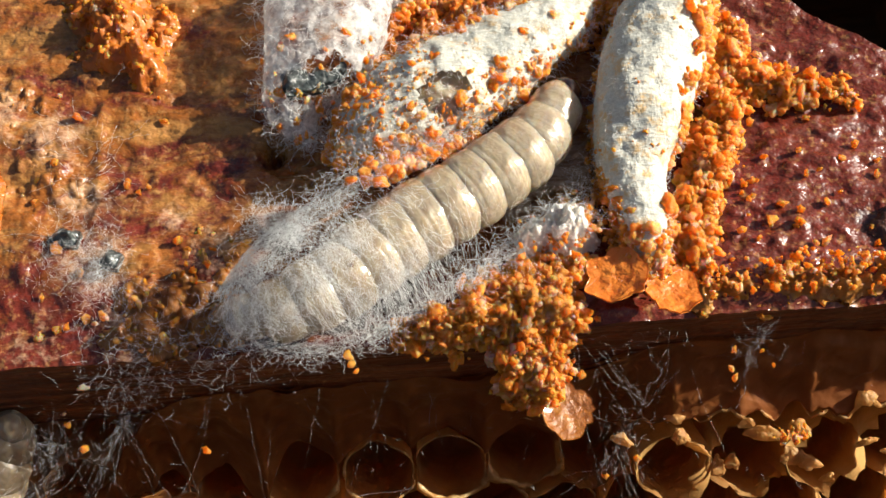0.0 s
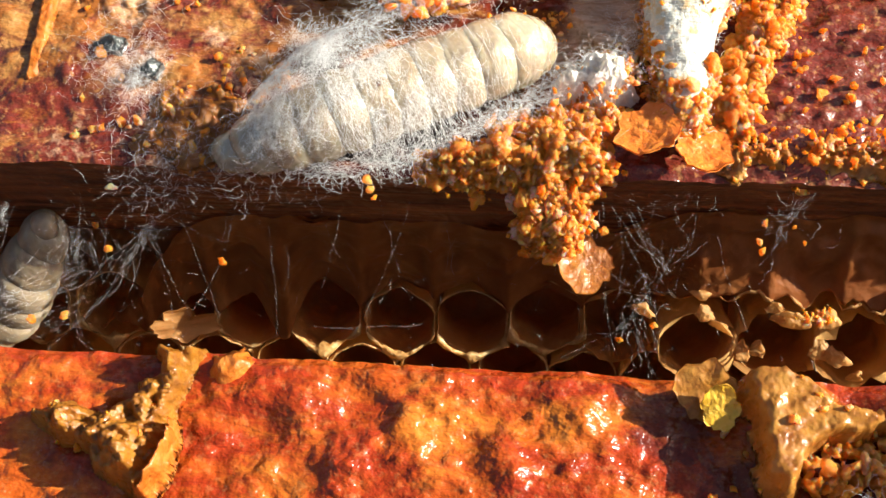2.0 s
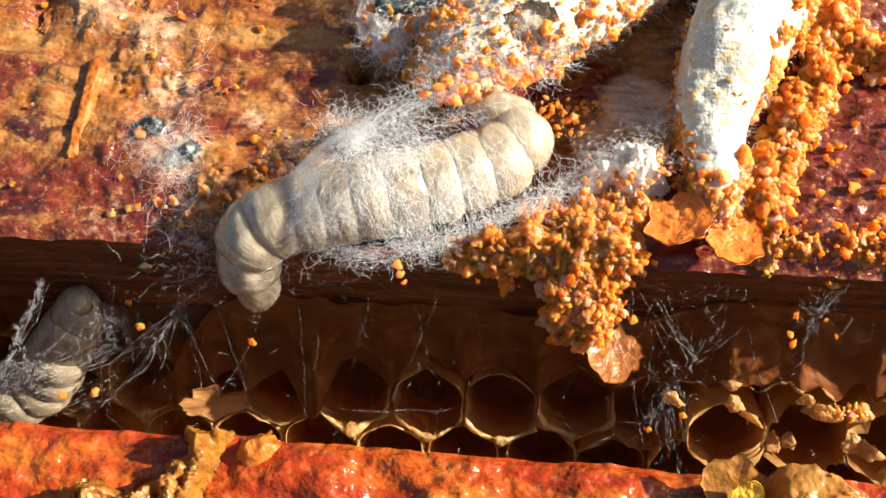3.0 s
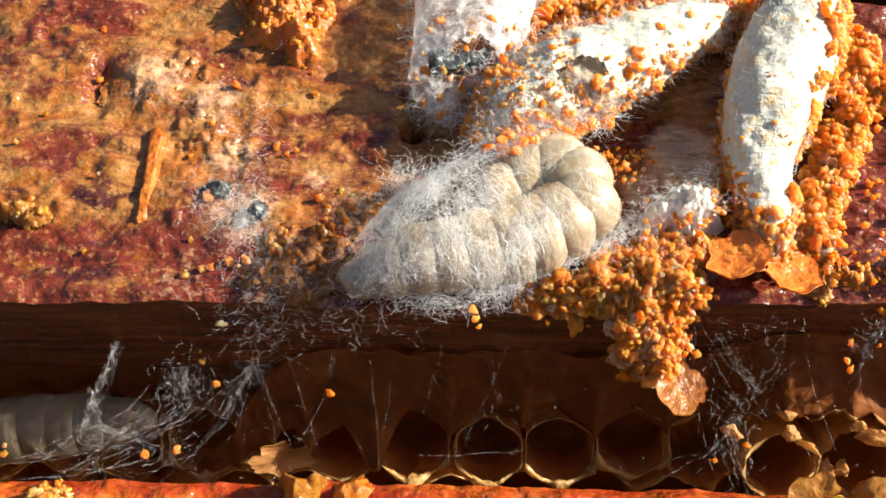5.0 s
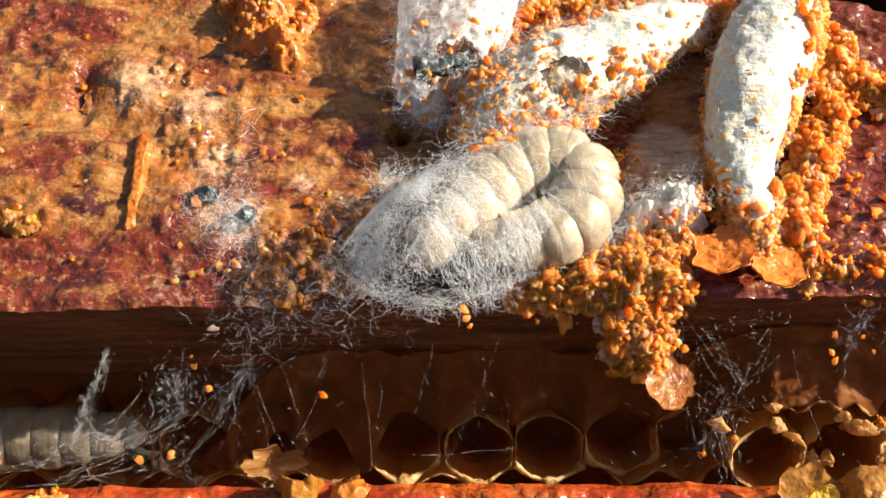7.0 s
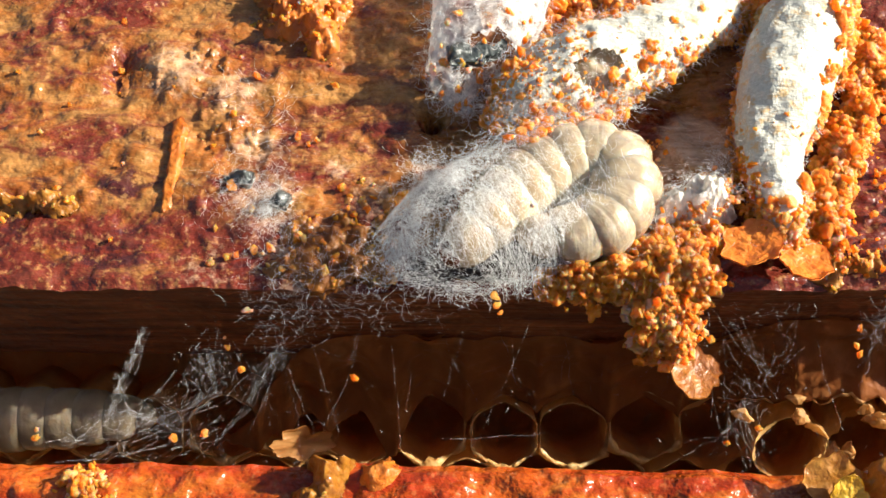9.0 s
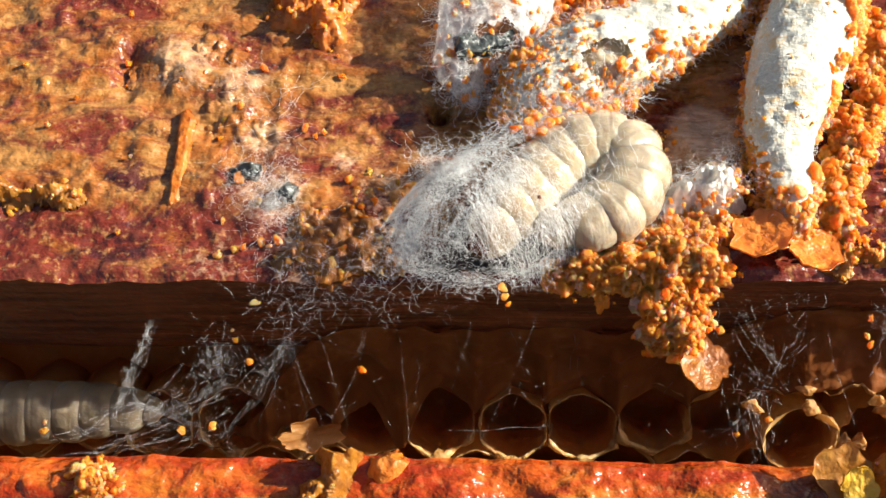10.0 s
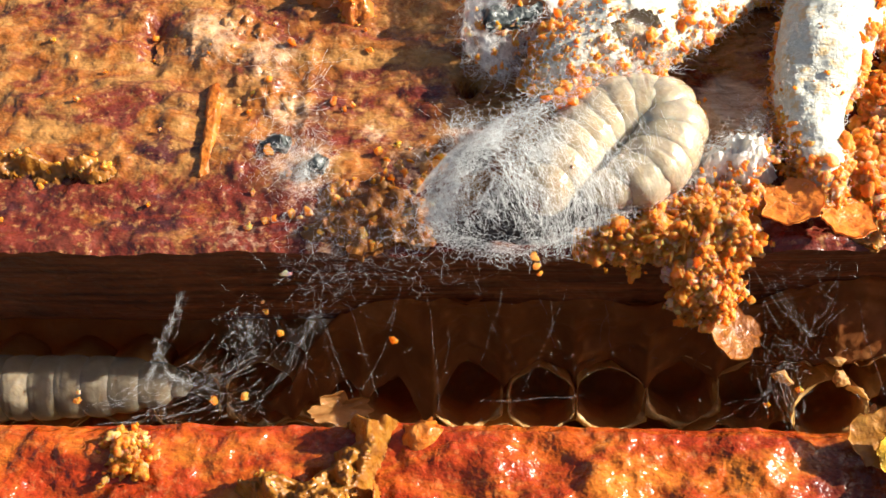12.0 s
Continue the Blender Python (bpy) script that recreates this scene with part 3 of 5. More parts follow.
def board(name, x0, x1, y0, y1, z0, z1):
    x, y, z = np.array([x0, x1]), np.array([y0, y1]), np.array([z0, z1])
    v = np.array([(a, b, c) for a in x for b in y for c in z], float)
    f = [(0, 1, 3, 2), (4, 6, 7, 5), (0, 4, 5, 1), (2, 3, 7, 6), (0, 2, 6, 4), (1, 5, 7, 3)]
    return tagged(solid(name, v, f, BOARD, shade=False), "plain brown wooden board of the beehive box", "hive box", kind="structure")


board("floor", -90, 75, -60, 80, -66, -60)
board("wall_west", -90, -76, -60, 80, -60, -2)
board("wall_east", 61, 75, -60, 80, -60, -2)
board("wall_south", -76, 61, -60, -46, -60, -2)
board("wall_north", -76, 61, 68, 80, -60, -2)


# ---- the comb in the gap ----
DOWN, OUT = np.array([0, -0.70, -0.714]), np.array([0, -0.714, 0.70])
PITCH, WALL = 5.25, 3.03
COMB_AT = np.array([-9.7, -3.1, -16.0])  # middle of an upright wall in the mouth row


def burr(x):
    """How far the comb swells out towards the bars, along the bar."""
    return 7.5 * smooth((np.asarray(x) - 6.0) / 9.0)


WALLS = (8.7, 13.3, 17.9, 22.6, 26.4, 31.7, 36.9, 42.1)  # upright walls of the torn row


def torn_phase(x):
    """0 at an upright wall of the torn row, 0.5 between two."""
    return np.interp(x, WALLS, np.arange(len(WALLS))) % 1.0


def comb_cell(x, s, lift, deep_mm, seed, comb, torn):
    """One six-sided cell: an open tube with a thickened, uneven mouth."""
    k, r = 30, np.random.default_rng(seed)
    a = 2 * np.pi * (np.arange(k) + 0.5) / k
    sector = (a + np.pi / 6) % (np.pi / 3) - np.pi / 6
    hexr = (PITCH / 2) / np.cos(sector)
    hexr = np.minimum(hexr, PITCH / 2 * 1.085) * (1 + (0.03 + 0.05 * torn) * fbm(np.stack([np.cos(a) + x, np.sin(a) + s, 0 * a], 1), 0.8, 2, seed + 1))
    hexr = hexr * r.uniform(0.95, 1.03)
    centre = COMB_AT + DOWN * (s + 0.18 * r.normal()) + OUT * lift + np.array([x + 0.18 * r.normal(), 0, 0])
    rings = []
    for u, grow in ((0.0, 0.0), (0.15, 0.02), (0.4, 0.05), (0.7, 0.06), (1.0, 0.02)):
        back = -u * deep_mm
        q = hexr * (0.97 - grow) + 0.05 * r.normal(size=k).cumsum() * 0.12
        jag = (0.35 + 1.3 * torn) * fbm(np.stack([np.cos(a) * 1.5 + x, np.sin(a) * 1.5 + s, 0 * a], 1), 1.0, 3, seed) * (u == 0) + 0.8 * torn * fbm(np.stack([np.cos(a) * 4 + x, np.sin(a) * 4 + s, 0 * a], 1), 1.0, 3, seed + 3) * (u == 0)
        rings.append(centre + (np.cos(a) * q)[:, None] * np.array([1.0, 0, 0]) - (np.sin(a) * q)[:, None] * DOWN + (back + jag)[:, None] * OUT)
    v = np.vstack([*rings, centre - OUT * (deep_mm + 0.6)])
    i = np.arange(k)
    f = [tuple(q) for l in range(4) for q in np.stack([l * k + i, l * k + (i + 1) % k, (l + 1) * k + (i + 1) % k, (l + 1) * k + i], 1)]
    f += [(4 * k + a0, 4 * k + (a0 + 1) % k, 5 * k) for a0 in range(k)]
    cell = solid("cell", v, f, COMB_WAX, comb)
    if torn > 0.4:
        return cell
    ring = rings[0]
    path = np.vstack([ring, ring[:2]])[None]
    corner = np.exp(-(((np.abs(np.r_[sector, sector[:2]]) - np.pi / 6) / 0.16) ** 2)) * (0.5 - 0.5 * np.sin(np.r_[a, a[:2]])) ** 0.6
    thick = (0.11 - 0.075 * torn) * (1 + 2.4 * corner) * (0.25 + 0.75 * (0.5 - 0.5 * np.sin(np.r_[a, a[:2]]))) * (1 + 1.3 * fbm(path[0] + 40, 1.3, 3, 77)).clip(0.2, 3.5)
    tv, tf = tubes(path, 1.0, 5)
    mid = np.repeat(path[0], 5, 0)
    tv = mid + (tv - mid) * np.repeat(thick, 5)[:, None] + 0.08 * fbm(tv, 0.7, 3, seed)[:, None]
    solid("rim", tv, tf, RIM_WAX, cell, "pale yellow worn wax rim")
    return cell


comb = empty("honeycomb", -5, -6, -30)
comb.matrix_basis = Matrix.Identity(4)
n_cell = 0
for row in range(4):
    for i in range(-10, 11):
        x = PITCH * (i + (0.5 if row % 2 == 0 else 0.0))
        s = 4.55 * row
        torn = float(smooth((COMB_AT[0] + x - 4) / 8))
        bulge = float(burr(COMB_AT[0] + x)) * (0.38, 0.22, 0.2, 0.1)[row] + 0.35 * float(fbm(np.array([[x, s, 0.0]]), 9, 2, 3)[0])
        n_cell += 1
        comb_cell(x, s, bulge, 6.5, n_cell, comb, torn)
tagged(comb, "dark brown old honeycomb with open six-sided cells", "honeycomb")
back = np.array([COMB_AT + np.array([x, 0, 0]) + DOWN * s - OUT * 8.5 for x in (-60, 75) for s in (-9, 30)])
solid("midrib", np.vstack([back, back - OUT * 1.0]), [(0, 1, 3, 2), (4, 6, 7, 5), (0, 2, 6, 4), (1, 5, 7, 3), (0, 4, 5, 1), (2, 3, 7, 6)], COMB_WAX, comb)


def wax_sheet():
    """The wax that ties the comb to the bar: a thin ribbed sheet whose lower edge is scalloped by the cells."""
    xs, v = np.arange(-29, 45, 0.25), np.linspace(0, 1, 34)
    x, u = np.meshgrid(xs, v, indexing="ij")
    f = ((x - COMB_AT[0]) / PITCH) % 1.0
    s = -1.55 - 1.45 * (1 - np.abs(2 * f - 1)) + 0.25 * fbm(np.stack([x, 0 * x, 0 * x], -1), 2.5, 3, 71)
    s = s + smooth((-12.5 - x) / 4.0) * (3.0 + 2.2 * fbm(np.stack([x, 0 * x, 0 * x], -1), 3.0, 4, 75))
    m = smooth((x - 8.0) / 4.0)
    s = s * (1 - m) + m * (-5.3 + 0.6 * (1 - np.abs(2 * torn_phase(x) - 1)) + 0.5 * fbm(np.stack([x, 0 * x, 0 * x], -1), 1.2, 4, 74))
    f = np.where(m > 0.5, torn_phase(x), f)
    s = s + 0.9 * m
    foot = COMB_AT + DOWN * s[..., None] + OUT * ((0.45 + 0.15 * m) * burr(x))[..., None]
    u = 1 - (1 - u) * smooth((x + 29) / 11.0)  # towards the west the sheet thins out to its lower edge
    wall = 0.5 - np.abs(f - 0.5)
    y = -0.25 + (foot[..., 1] + 0.1) * u**1.6 - (0.45 - 0.27 * m) * np.exp(-((wall * PITCH / 0.35) ** 2)) * smooth(u * 1.6) + 0.35 * m * (4 * wall * (1 - wall) - 0.3) * smooth(u * 1.4) + 0.35 * fbm(np.stack([x, 0 * x, 12 * u], -1), 3.0, 4, 72)
    high = -6.6 + 2.4 * m + 0.5 * fbm(np.stack([x, 0 * x, 0 * x], -1), 4.0, 3, 78)
    z = high + (foot[..., 2] - high) * u + 0.3 * (1 - u) * fbm(np.stack([x, 0 * x, 0 * x], -1), 1.5, 3, 73)
    top = np.stack([x, np.minimum(y, -0.16), z], -1).reshape(-1, 3)
    f1 = grid_faces(*x.shape)
    n = len(top)
    low = top + np.array([0, 0.35, -0.1])
    edge = np.arange(len(xs)) * len(v) + len(v) - 1
    join = np.stack([edge[:-1], edge[1:], edge[1:] + n, edge[:-1] + n], 1)
    solid("wax_sheet", np.vstack([top, low]), [*f1, *(f1[:, ::-1] + n), *join], OLD_WAX, comb, "smooth brown wax sheet tying comb to bar")
    # the pale torn lip along its lower edge, thickest at the walls
    lip = top.reshape(*x.shape, 3)[:, -1][xs > 8.5]
    at_wall = np.exp(-(((0.5 - np.abs(torn_phase(lip[:, 0]) - 0.5)) / 0.12) ** 2))
    thick = (0.10 + 0.16 * at_wall) * (1 + 1.2 * fbm(lip * (1, 0, 0), 1.4, 4, 86)).clip(0.15, 3)
    lip = lip + 0.35 * np.stack([0 * thick, fbm(lip * (1, 0, 0), 1.1, 3, 87), fbm(lip * (1, 0, 0), 0.9, 3, 88)], 1)
    v, f = tubes(lip[None], 1.0, 7)
    mid = np.repeat(lip, 7, 0)
    v = mid + (v - mid) * np.repeat(thick, 7)[:, None] * (1 + 0.5 * fbm(v, 0.5, 3, 89))[:, None]
    solid("torn_lip", v, f, SHARD, comb, "pale torn wax edge")


def shard(x, y, z, wide, high, lean, seed):
    """A torn scrap of pale wax left standing on a broken cell wall."""
    v, f = ball(4)
    r = np.random.default_rng(seed)
    v = v * (1 + 0.6 * fbm(v * 1.1 + 3 * seed, 1, 4, seed, 0.5))[:, None] * (0.42 * wide, 0.1 * wide, 0.44 * high)
    v[:, 0] *= 1.0 - 0.9 * v[:, 2] / high
    turn_x, turn_z = radians(-35 + 20 * r.normal()), radians(lean)
    m = np.array(Matrix.Rotation(turn_z, 3, "Z") @ Matrix.Rotation(turn_x, 3, "X"))
    solid("shard", v @ m.T + (x, y, z), f, SHARD, comb, "pale cream torn wax scrap")


wax_sheet()
SHARDS = ((9.8, -4.2, -10.6, 1.9, 0.9, -25), (13.8, -4.2, -10.6, 1.2, 1.1, 10), (14.9, -5.0, -10.8, 1.3, 0.7, -30), (18.4, -3.7, -10.6, 1.2, 1.6, 0), (19.4, -4.5, -10.6, 2.2, 1.2, -10), (21.8, -4.3, -10.6, 1.6, 1.5, 15), (26.3, -5.6, -10.8, 1.5, 1.4, 10), (27.8, -6.5, -10.8, 1.8, 0.7, -20), (31.5, -6.1, -10.8, 1.4, 1.6, 0), (16.9, -5.4, -14.2, 1.1, 1.4, 5), (17.9, -5.2, -14.4, 1.3, 1.4, -20), (22.0, -5.0, -14.2, 1.4, 1.6, 5), (23.1, -5.5, -14.4, 2.0, 1.5, -15), (24.4, -6.8, -14.5, 1.2, 1.4, 0), (28.9, -6.7, -14.4, 1.0, 1.8, 10))
for n, row in enumerate(SHARDS):
    shard(*row, 400 + n)


# ---- wax, glue and crusts on the bars ----
def glue_lump(name, label, category, *args, grains=0, **kw):
    """A lump with pellets set into its skin."""
    if "base" not in kw:
        args, kw["base"] = (args[0], args[1] + 0.35, *args[2:]), -0.35
    lump = tagged(slab(name, *args, **kw), label, category)
    if grains:
        r = np.random.default_rng(kw["seed"])
        v = np.array([p.co[:] for p in lump.data.vertices]) / MM
        v = v[: len(v) // 2][r.integers(len(v) // 2, size=grains)]
        crumbs("embedded_frass", v + (0, 0, 0.02), r.uniform(0.07, 0.26, grains), "", kw["seed"], lump).name = "embedded_frass"
        tagged(lump.children[0], "orange pellets stuck in the glue", kind="stuff")
    return lump


glue_lump("glue_lump", "tall orange-brown crumbly lump of bee glue on the bar", "bee glue", [(-27, 29.5), (-21, 30), (-18, 25.5), (-19, 20), (-21, 19), (-22.5, 20.5), (-25.5, 22.5)], 2.7, GLUE_ORANGE, lumps=1.1, size=1.1, seed=3, edge=5.0, ragged=1.2, grains=260)
glue_lump("crust", "pale orange crumbly ring-shaped crust on the bar", "bee glue crust", [(-35, 21), (-31, 22.5), (-27, 21), (-26, 17), (-24, 11), (-25, 9.5), (-28.5, 10.5), (-30, 14), (-34, 16)], 0.75, UPPER_TOP, base=-0.5, edge=3.2, lumps=0.3, size=0.6, ragged=1.8, seed=5, grains=20)
glue_lump("glue_ridge", "narrow yellow-brown ridge of crumbly glue on the bar", "bee glue", [(-48, 8.2), (-40, 7.6), (-36, 6.9), (-35.5, 5.9), (-39, 5.5), (-48, 6.6)], 1.1, GLUE_YELLOW, lumps=0.6, size=0.8, ragged=0.6, seed=8, grains=40)
glue_lump("crust", "pale crumbly crust with frass beside the cocoon tip", "bee glue crust", [(-16.5, 9), (-13.5, 9.5), (-13, 7), (-15, 5.5), (-18.5, 6.5), (-19, 8)], 0.8, CRUST_PALE, base=-0.45, edge=1.6, lumps=0.5, size=0.6, ragged=1.2, seed=9, grains=50)
glue_lump("crust", "brown grainy crust under the silk tip", "bee glue crust", [(-22, 5), (-17, 5.5), (-14.5, 4), (-14.5, 0.4), (-18, 0.2), (-23, 0.6)], 0.45, GLUE_BROWN, lumps=0.6, size=0.8, ragged=0.8, seed=10, grains=70)
glue_lump("glue_ridge", "long yellow-brown ridge of sticky glue on the bar edge", "bee glue", [(12.5, 2.2), (17, 2.6), (22, 2.8), (27, 3.2), (31, 3.0), (34, 4.5), (45, 5), (45, 0.3), (30, 0.2), (20, 0.35), (13, 0.4)], 0.9, GLUE_OLIVE, lumps=0.7, size=0.9, ragged=0.5, edge=1.2, step=0.1, seed=11, grains=160)
glue_lump("glue_lump", "broad brown lump of bee glue near the bar edge", "bee glue", [(29, 9), (33, 11), (38, 11), (40, 5), (36, 3.5), (31, 3.5), (28.8, 5.5)], 0.5, GLUE_BROWN, lumps=0.25, size=1.3, ragged=0.8, seed=12, grains=70)
glue_lump("glue_lump", "dark sticky patch of old glue in a hollow", "bee glue", [(26.5, 6), (29, 7), (29.5, 4), (27.5, 2.6), (25.5, 3.4)], 0.4, CRUST_DARK, lumps=0.3, ragged=0.7, seed=13)
glue_lump("glue_lump", "yellow-brown torn lump of bee glue on the bar edge", "bee glue", [(-18.9, -12.4), (-16.0, -11.9), (-15.7, -12.7), (-16.7, -14.4), (-17.0, -15.9), (-16.8, -17.9), (-17.2, -19.9), (-17.9, -21.4), (-20.3, -20.2), (-21.6, -18.9), (-23.3, -18.5), (-25.8, -17.0), (-25.4, -15.7), (-23.3, -15.7), (-21.1, -16.1), (-19.9, -14.9), (-18.5, -13.6)], 2.3, GLUE_YELLOW, lumps=0.9, size=1.2, ragged=0.3, edge=1.1, step=0.1, seed=14, grains=15)
glue_lump("wax_splinter", "pale yellow torn splinter of wax on the glue lump", "splinter", [(-17.3, -16.6), (-16.7, -16.5), (-16.5, -18.0), (-17.0, -19.9), (-17.7, -21.3), (-18.2, -21.0), (-17.5, -19.2), (-17.2, -17.8)], 3.1, GLUE_ORANGE, lumps=0.25, size=0.8, ragged=0.15, edge=0.35, step=0.07, seed=34)
glue_lump("wax_lump", "rounded orange translucent drop of wax on the bar edge", "wax", [(-15.7, -12.3), (-14.0, -12.0), (-12.9, -12.9), (-13.4, -14.2), (-15.2, -14.8), (-16.2, -13.6)], 1.3, GLUE_ORANGE, lumps=0.3, ragged=0.25, edge=1.1, seed=15)
glue_lump("glue_lump", "large brown grainy lump of glue bridging the bar edge", "bee glue", [(13.6, -13.8), (14.4, -12.3), (15.9, -12.1), (17.6, -12.7), (18.9, -13.9), (20.5, -14.6), (22.5, -14.4), (24.5, -13.6), (26.8, -14.4), (27.2, -15.6), (25.4, -16.4), (22.5, -16.3), (20.2, -16.2), (18.2, -16.6), (17.0, -17.8), (16.3, -19.6), (15.2, -19.9), (14.6, -18.4), (13.8, -16.6)], 2.7, AMBER, lumps=0.14, size=0.8, ragged=0.5, edge=0.8, step=0.12, seed=16, grains=14)
glue_lump("splinter", "thin upright splinter of yellow wood on the bar", "splinter", [(-30.9, 13.6), (-30.2, 14.4), (-29.6, 13.0), (-29.5, 9), (-29.7, 6.0), (-30.7, 5.7), (-30.8, 9.5)], 0.5, GLUE_ORANGE, lumps=0.08, ragged=0.1, edge=0.3, step=0.1, seed=20)
glue_lump("crust", "thick orange glue mass behind the cocoon", "bee glue crust", [(-2, 26), (8, 26), (10, 22), (4, 22.5), (-3, 20.8), (-6.5, 19), (-7.5, 21)], 1.2, GLUE_ORANGE, lumps=0.9, size=0.9, ragged=0.7, seed=21, grains=120)


def flake(name, label, x, y, z, radius, m, material, seed, torn=0.14, long=1.0):
    """A thin wax scale with a torn edge, lying at an angle."""
    k, r = 40, np.random.default_rng(seed)
    a = 2 * np.pi * np.arange(k) / k
    edge = radius * (1 + torn * fbm(np.stack([2 * np.cos(a), 2 * np.sin(a), 0 * a], 1), 1.0, 4, seed)) + 0.3 * torn * r.normal(size=k)
    rings, v = (0.0, 0.3, 0.55, 0.78, 0.93, 1.0), []
    for side in (1, -1):
        for u in rings[1:]:
            z0 = 0.35 * u**2 * radius * 0.5 + 0.12 * fbm(np.stack([3 * u * np.cos(a), 3 * u * np.sin(a), 0 * a + 5], 1), 1.0, 3, seed + 2) + side * 0.16 * (1 - 0.5 * u)
            v.append(np.stack([u * edge * np.cos(a), u * edge * np.sin(a), z0], 1))
    v = np.vstack([*v, [[0, 0, 0.2], [0, 0, -0.2]]])
    i, f = np.arange(k), []
    for half in (0, 5):
        for l in range(4):
            q = np.stack([(half + l) * k + i, (half + l) * k + (i + 1) % k, (half + l + 1) * k + (i + 1) % k, (half + l + 1) * k + i], 1)
            f += list(q if half else q[:, ::-1])
        f += [(half * k + b, half * k + (b + 1) % k, 10 * k + (half > 0)) for b in range(k)]
    f += list(np.stack([4 * k + i, 4 * k + (i + 1) % k, 9 * k + (i + 1) % k, 9 * k + i], 1))
    ob = solid(name, v, f, material)
    ob.matrix_basis = pose(x * MM, y * MM, z * MM, *m) @ Matrix.Diagonal((long, 1 / long, 1, 1))
    return tagged(ob, label, "wax flake")


flake("wax_scale", "round orange wax scale with a ragged rim on the bar edge", 8.9, 1.9, 1.9, 1.9, (-12, -8, 20), WAX_DISC, 1)
flake("wax_scale", "round flat orange wax scale at the bar edge", 12.0, 0.7, 1.9, 1.75, (-14, 6, 0), WAX_DISC, 2)
flake("wax_flake", "translucent honey-coloured wax flake on the bar edge", 11.7, -13.7, 1.3, 1.6, (30, -6, 10), AMBER, 6, 0.13)
flake("wax_flake", "bright yellow clear wax flake on the bar", 12.5, -14.8, 1.5, 1.15, (38, 4, -8), FLAKE_YELLOW, 8, 0.13, 0.92)
flake("wax_shard", "torn pale wax shard at the comb's broken end", -21.6, -5.5, -13.0, 1.7, (50, 8, 15), COMB_WAX, 5, 0.3, 1.45)
flake("wax_scale", "small glossy brown wax scale hanging in silk", 5.3, -4.0, -4.2, 1.75, (6, 14, 0), WET_WAX, 3, 0.2)


# ---- cocoons ----
def cocoon_mesh(name, spine, radii, material, seed, hole=None, parent=None, flat=0.8, lumps=0.22, label=""):
    """A papery silk shell round a bent spine; hole cuts an opening, given as a place and a radius."""
    n, k = 110, 84
    c = spline(spine, n)
    u = np.linspace(0, 1, n)
    r = np.interp(u, np.linspace(0, 1, len(radii)), radii)
    along = np.gradient(c, axis=0)
    along /= np.linalg.norm(along, axis=1, keepdims=True)
    side = np.cross(along, [0, 0, 1.0])
    side /= np.linalg.norm(side, axis=1, keepdims=True)
    up = np.cross(side, along)
    a = 2 * np.pi * np.arange(k) / k
    v = c[:, None] + r[:, None, None] * (np.cos(a)[None, :, None] * side[:, None] + flat * np.sin(a)[None, :, None] * up[:, None])
    out = v - c[:, None]
    out /= np.linalg.norm(out, axis=2, keepdims=True) + 1e-9
    v = v + out * (lumps * fbm(v, 2.2, 4, seed) + 0.10 * fbm(v, 0.6, 3, seed + 4))[..., None]
    i, j = np.meshgrid(np.arange(n - 1), np.arange(k), indexing="ij")
    f = np.stack([i * k + j, i * k + (j + 1) % k, (i + 1) * k + (j + 1) % k, (i + 1) * k + j], -1).reshape(-1, 4)
    flatv = v.reshape(-1, 3)
    if hole is not None:
        mid = flatv[f].mean(1)
        gone = np.zeros(len(f), bool)
        for hx, hy, hr in hole:
            d = np.hypot(mid[:, 0] - hx, mid[:, 1] - hy) + 0.3 * fbm(mid, 0.8, 3, seed + 7)
            gone |= (d < hr) & (mid[:, 2] > 1.5)
        f = f[~gone]
    return solid(name, flatv, f, material, parent, label), v


def on_shell(v, count, seed, above=0.5):
    """Random places on a shell's grid of vertices, and the way across and along it."""
    r = np.random.default_rng(seed)
    n, k, _ = v.shape
    i, j = r.integers(1, n - 2, 6 * count), r.integers(0, k, 6 * count)
    p = v[i, j] + (v[i + 1, (j + 1) % k] - v[i, j]) * r.random((6 * count, 1))
    good = p[:, 2] > above
    p, i, j = p[good][:count], i[good][:count], j[good][:count]
    along = v[i + 1, j] - v[i - 1, j]
    across = v[i, (j + 1) % k] - v[i, j - 1]
    normal = np.cross(across, along)
    normal /= np.linalg.norm(normal, axis=1, keepdims=True) + 1e-9
    return p, along, across, normal


def shell_fuzz(name, v, count, seed, parent, lift=0.03, length=2.2, radius=0.006, curl=0.7, above=0.3):
    p, along, across, normal = on_shell(v, count, seed, above)
    r = np.random.default_rng(seed + 1)
    mid = v.mean(1).mean(0)
    normal *= np.sign(((p - mid) * normal).sum(1, keepdims=True) + 1e-9)
    way = along / (np.linalg.norm(along, axis=1, keepdims=True) + 1e-9) * r.normal(size=(len(p), 1)) + across / (np.linalg.norm(across, axis=1, keepdims=True) + 1e-9) * r.normal(size=(len(p), 1)) + 0.06 * normal
    paths = strands(p + lift * normal, way, r.uniform(0.4, 1.0, len(p)) * length, curl, 10, 0.5, seed)
    fuzz(name, paths, radius, "fine loose white silk", parent)


def stuck(v, count, seed, parent, keep, size=(0.14, 0.34)):
    """Frass pellets caught on a shell where keep(places) is true."""
    p, _, _, _ = on_shell(v, count, seed, 0.6)
    p = p[keep(p)]
    r = np.random.default_rng(seed)
    tagged(crumbs("stuck_frass", p, r.uniform(*size, len(p)), "", seed, parent), "orange frass pellets caught in the silk", kind="stuff")


def base_at(name):
    return empty(name)


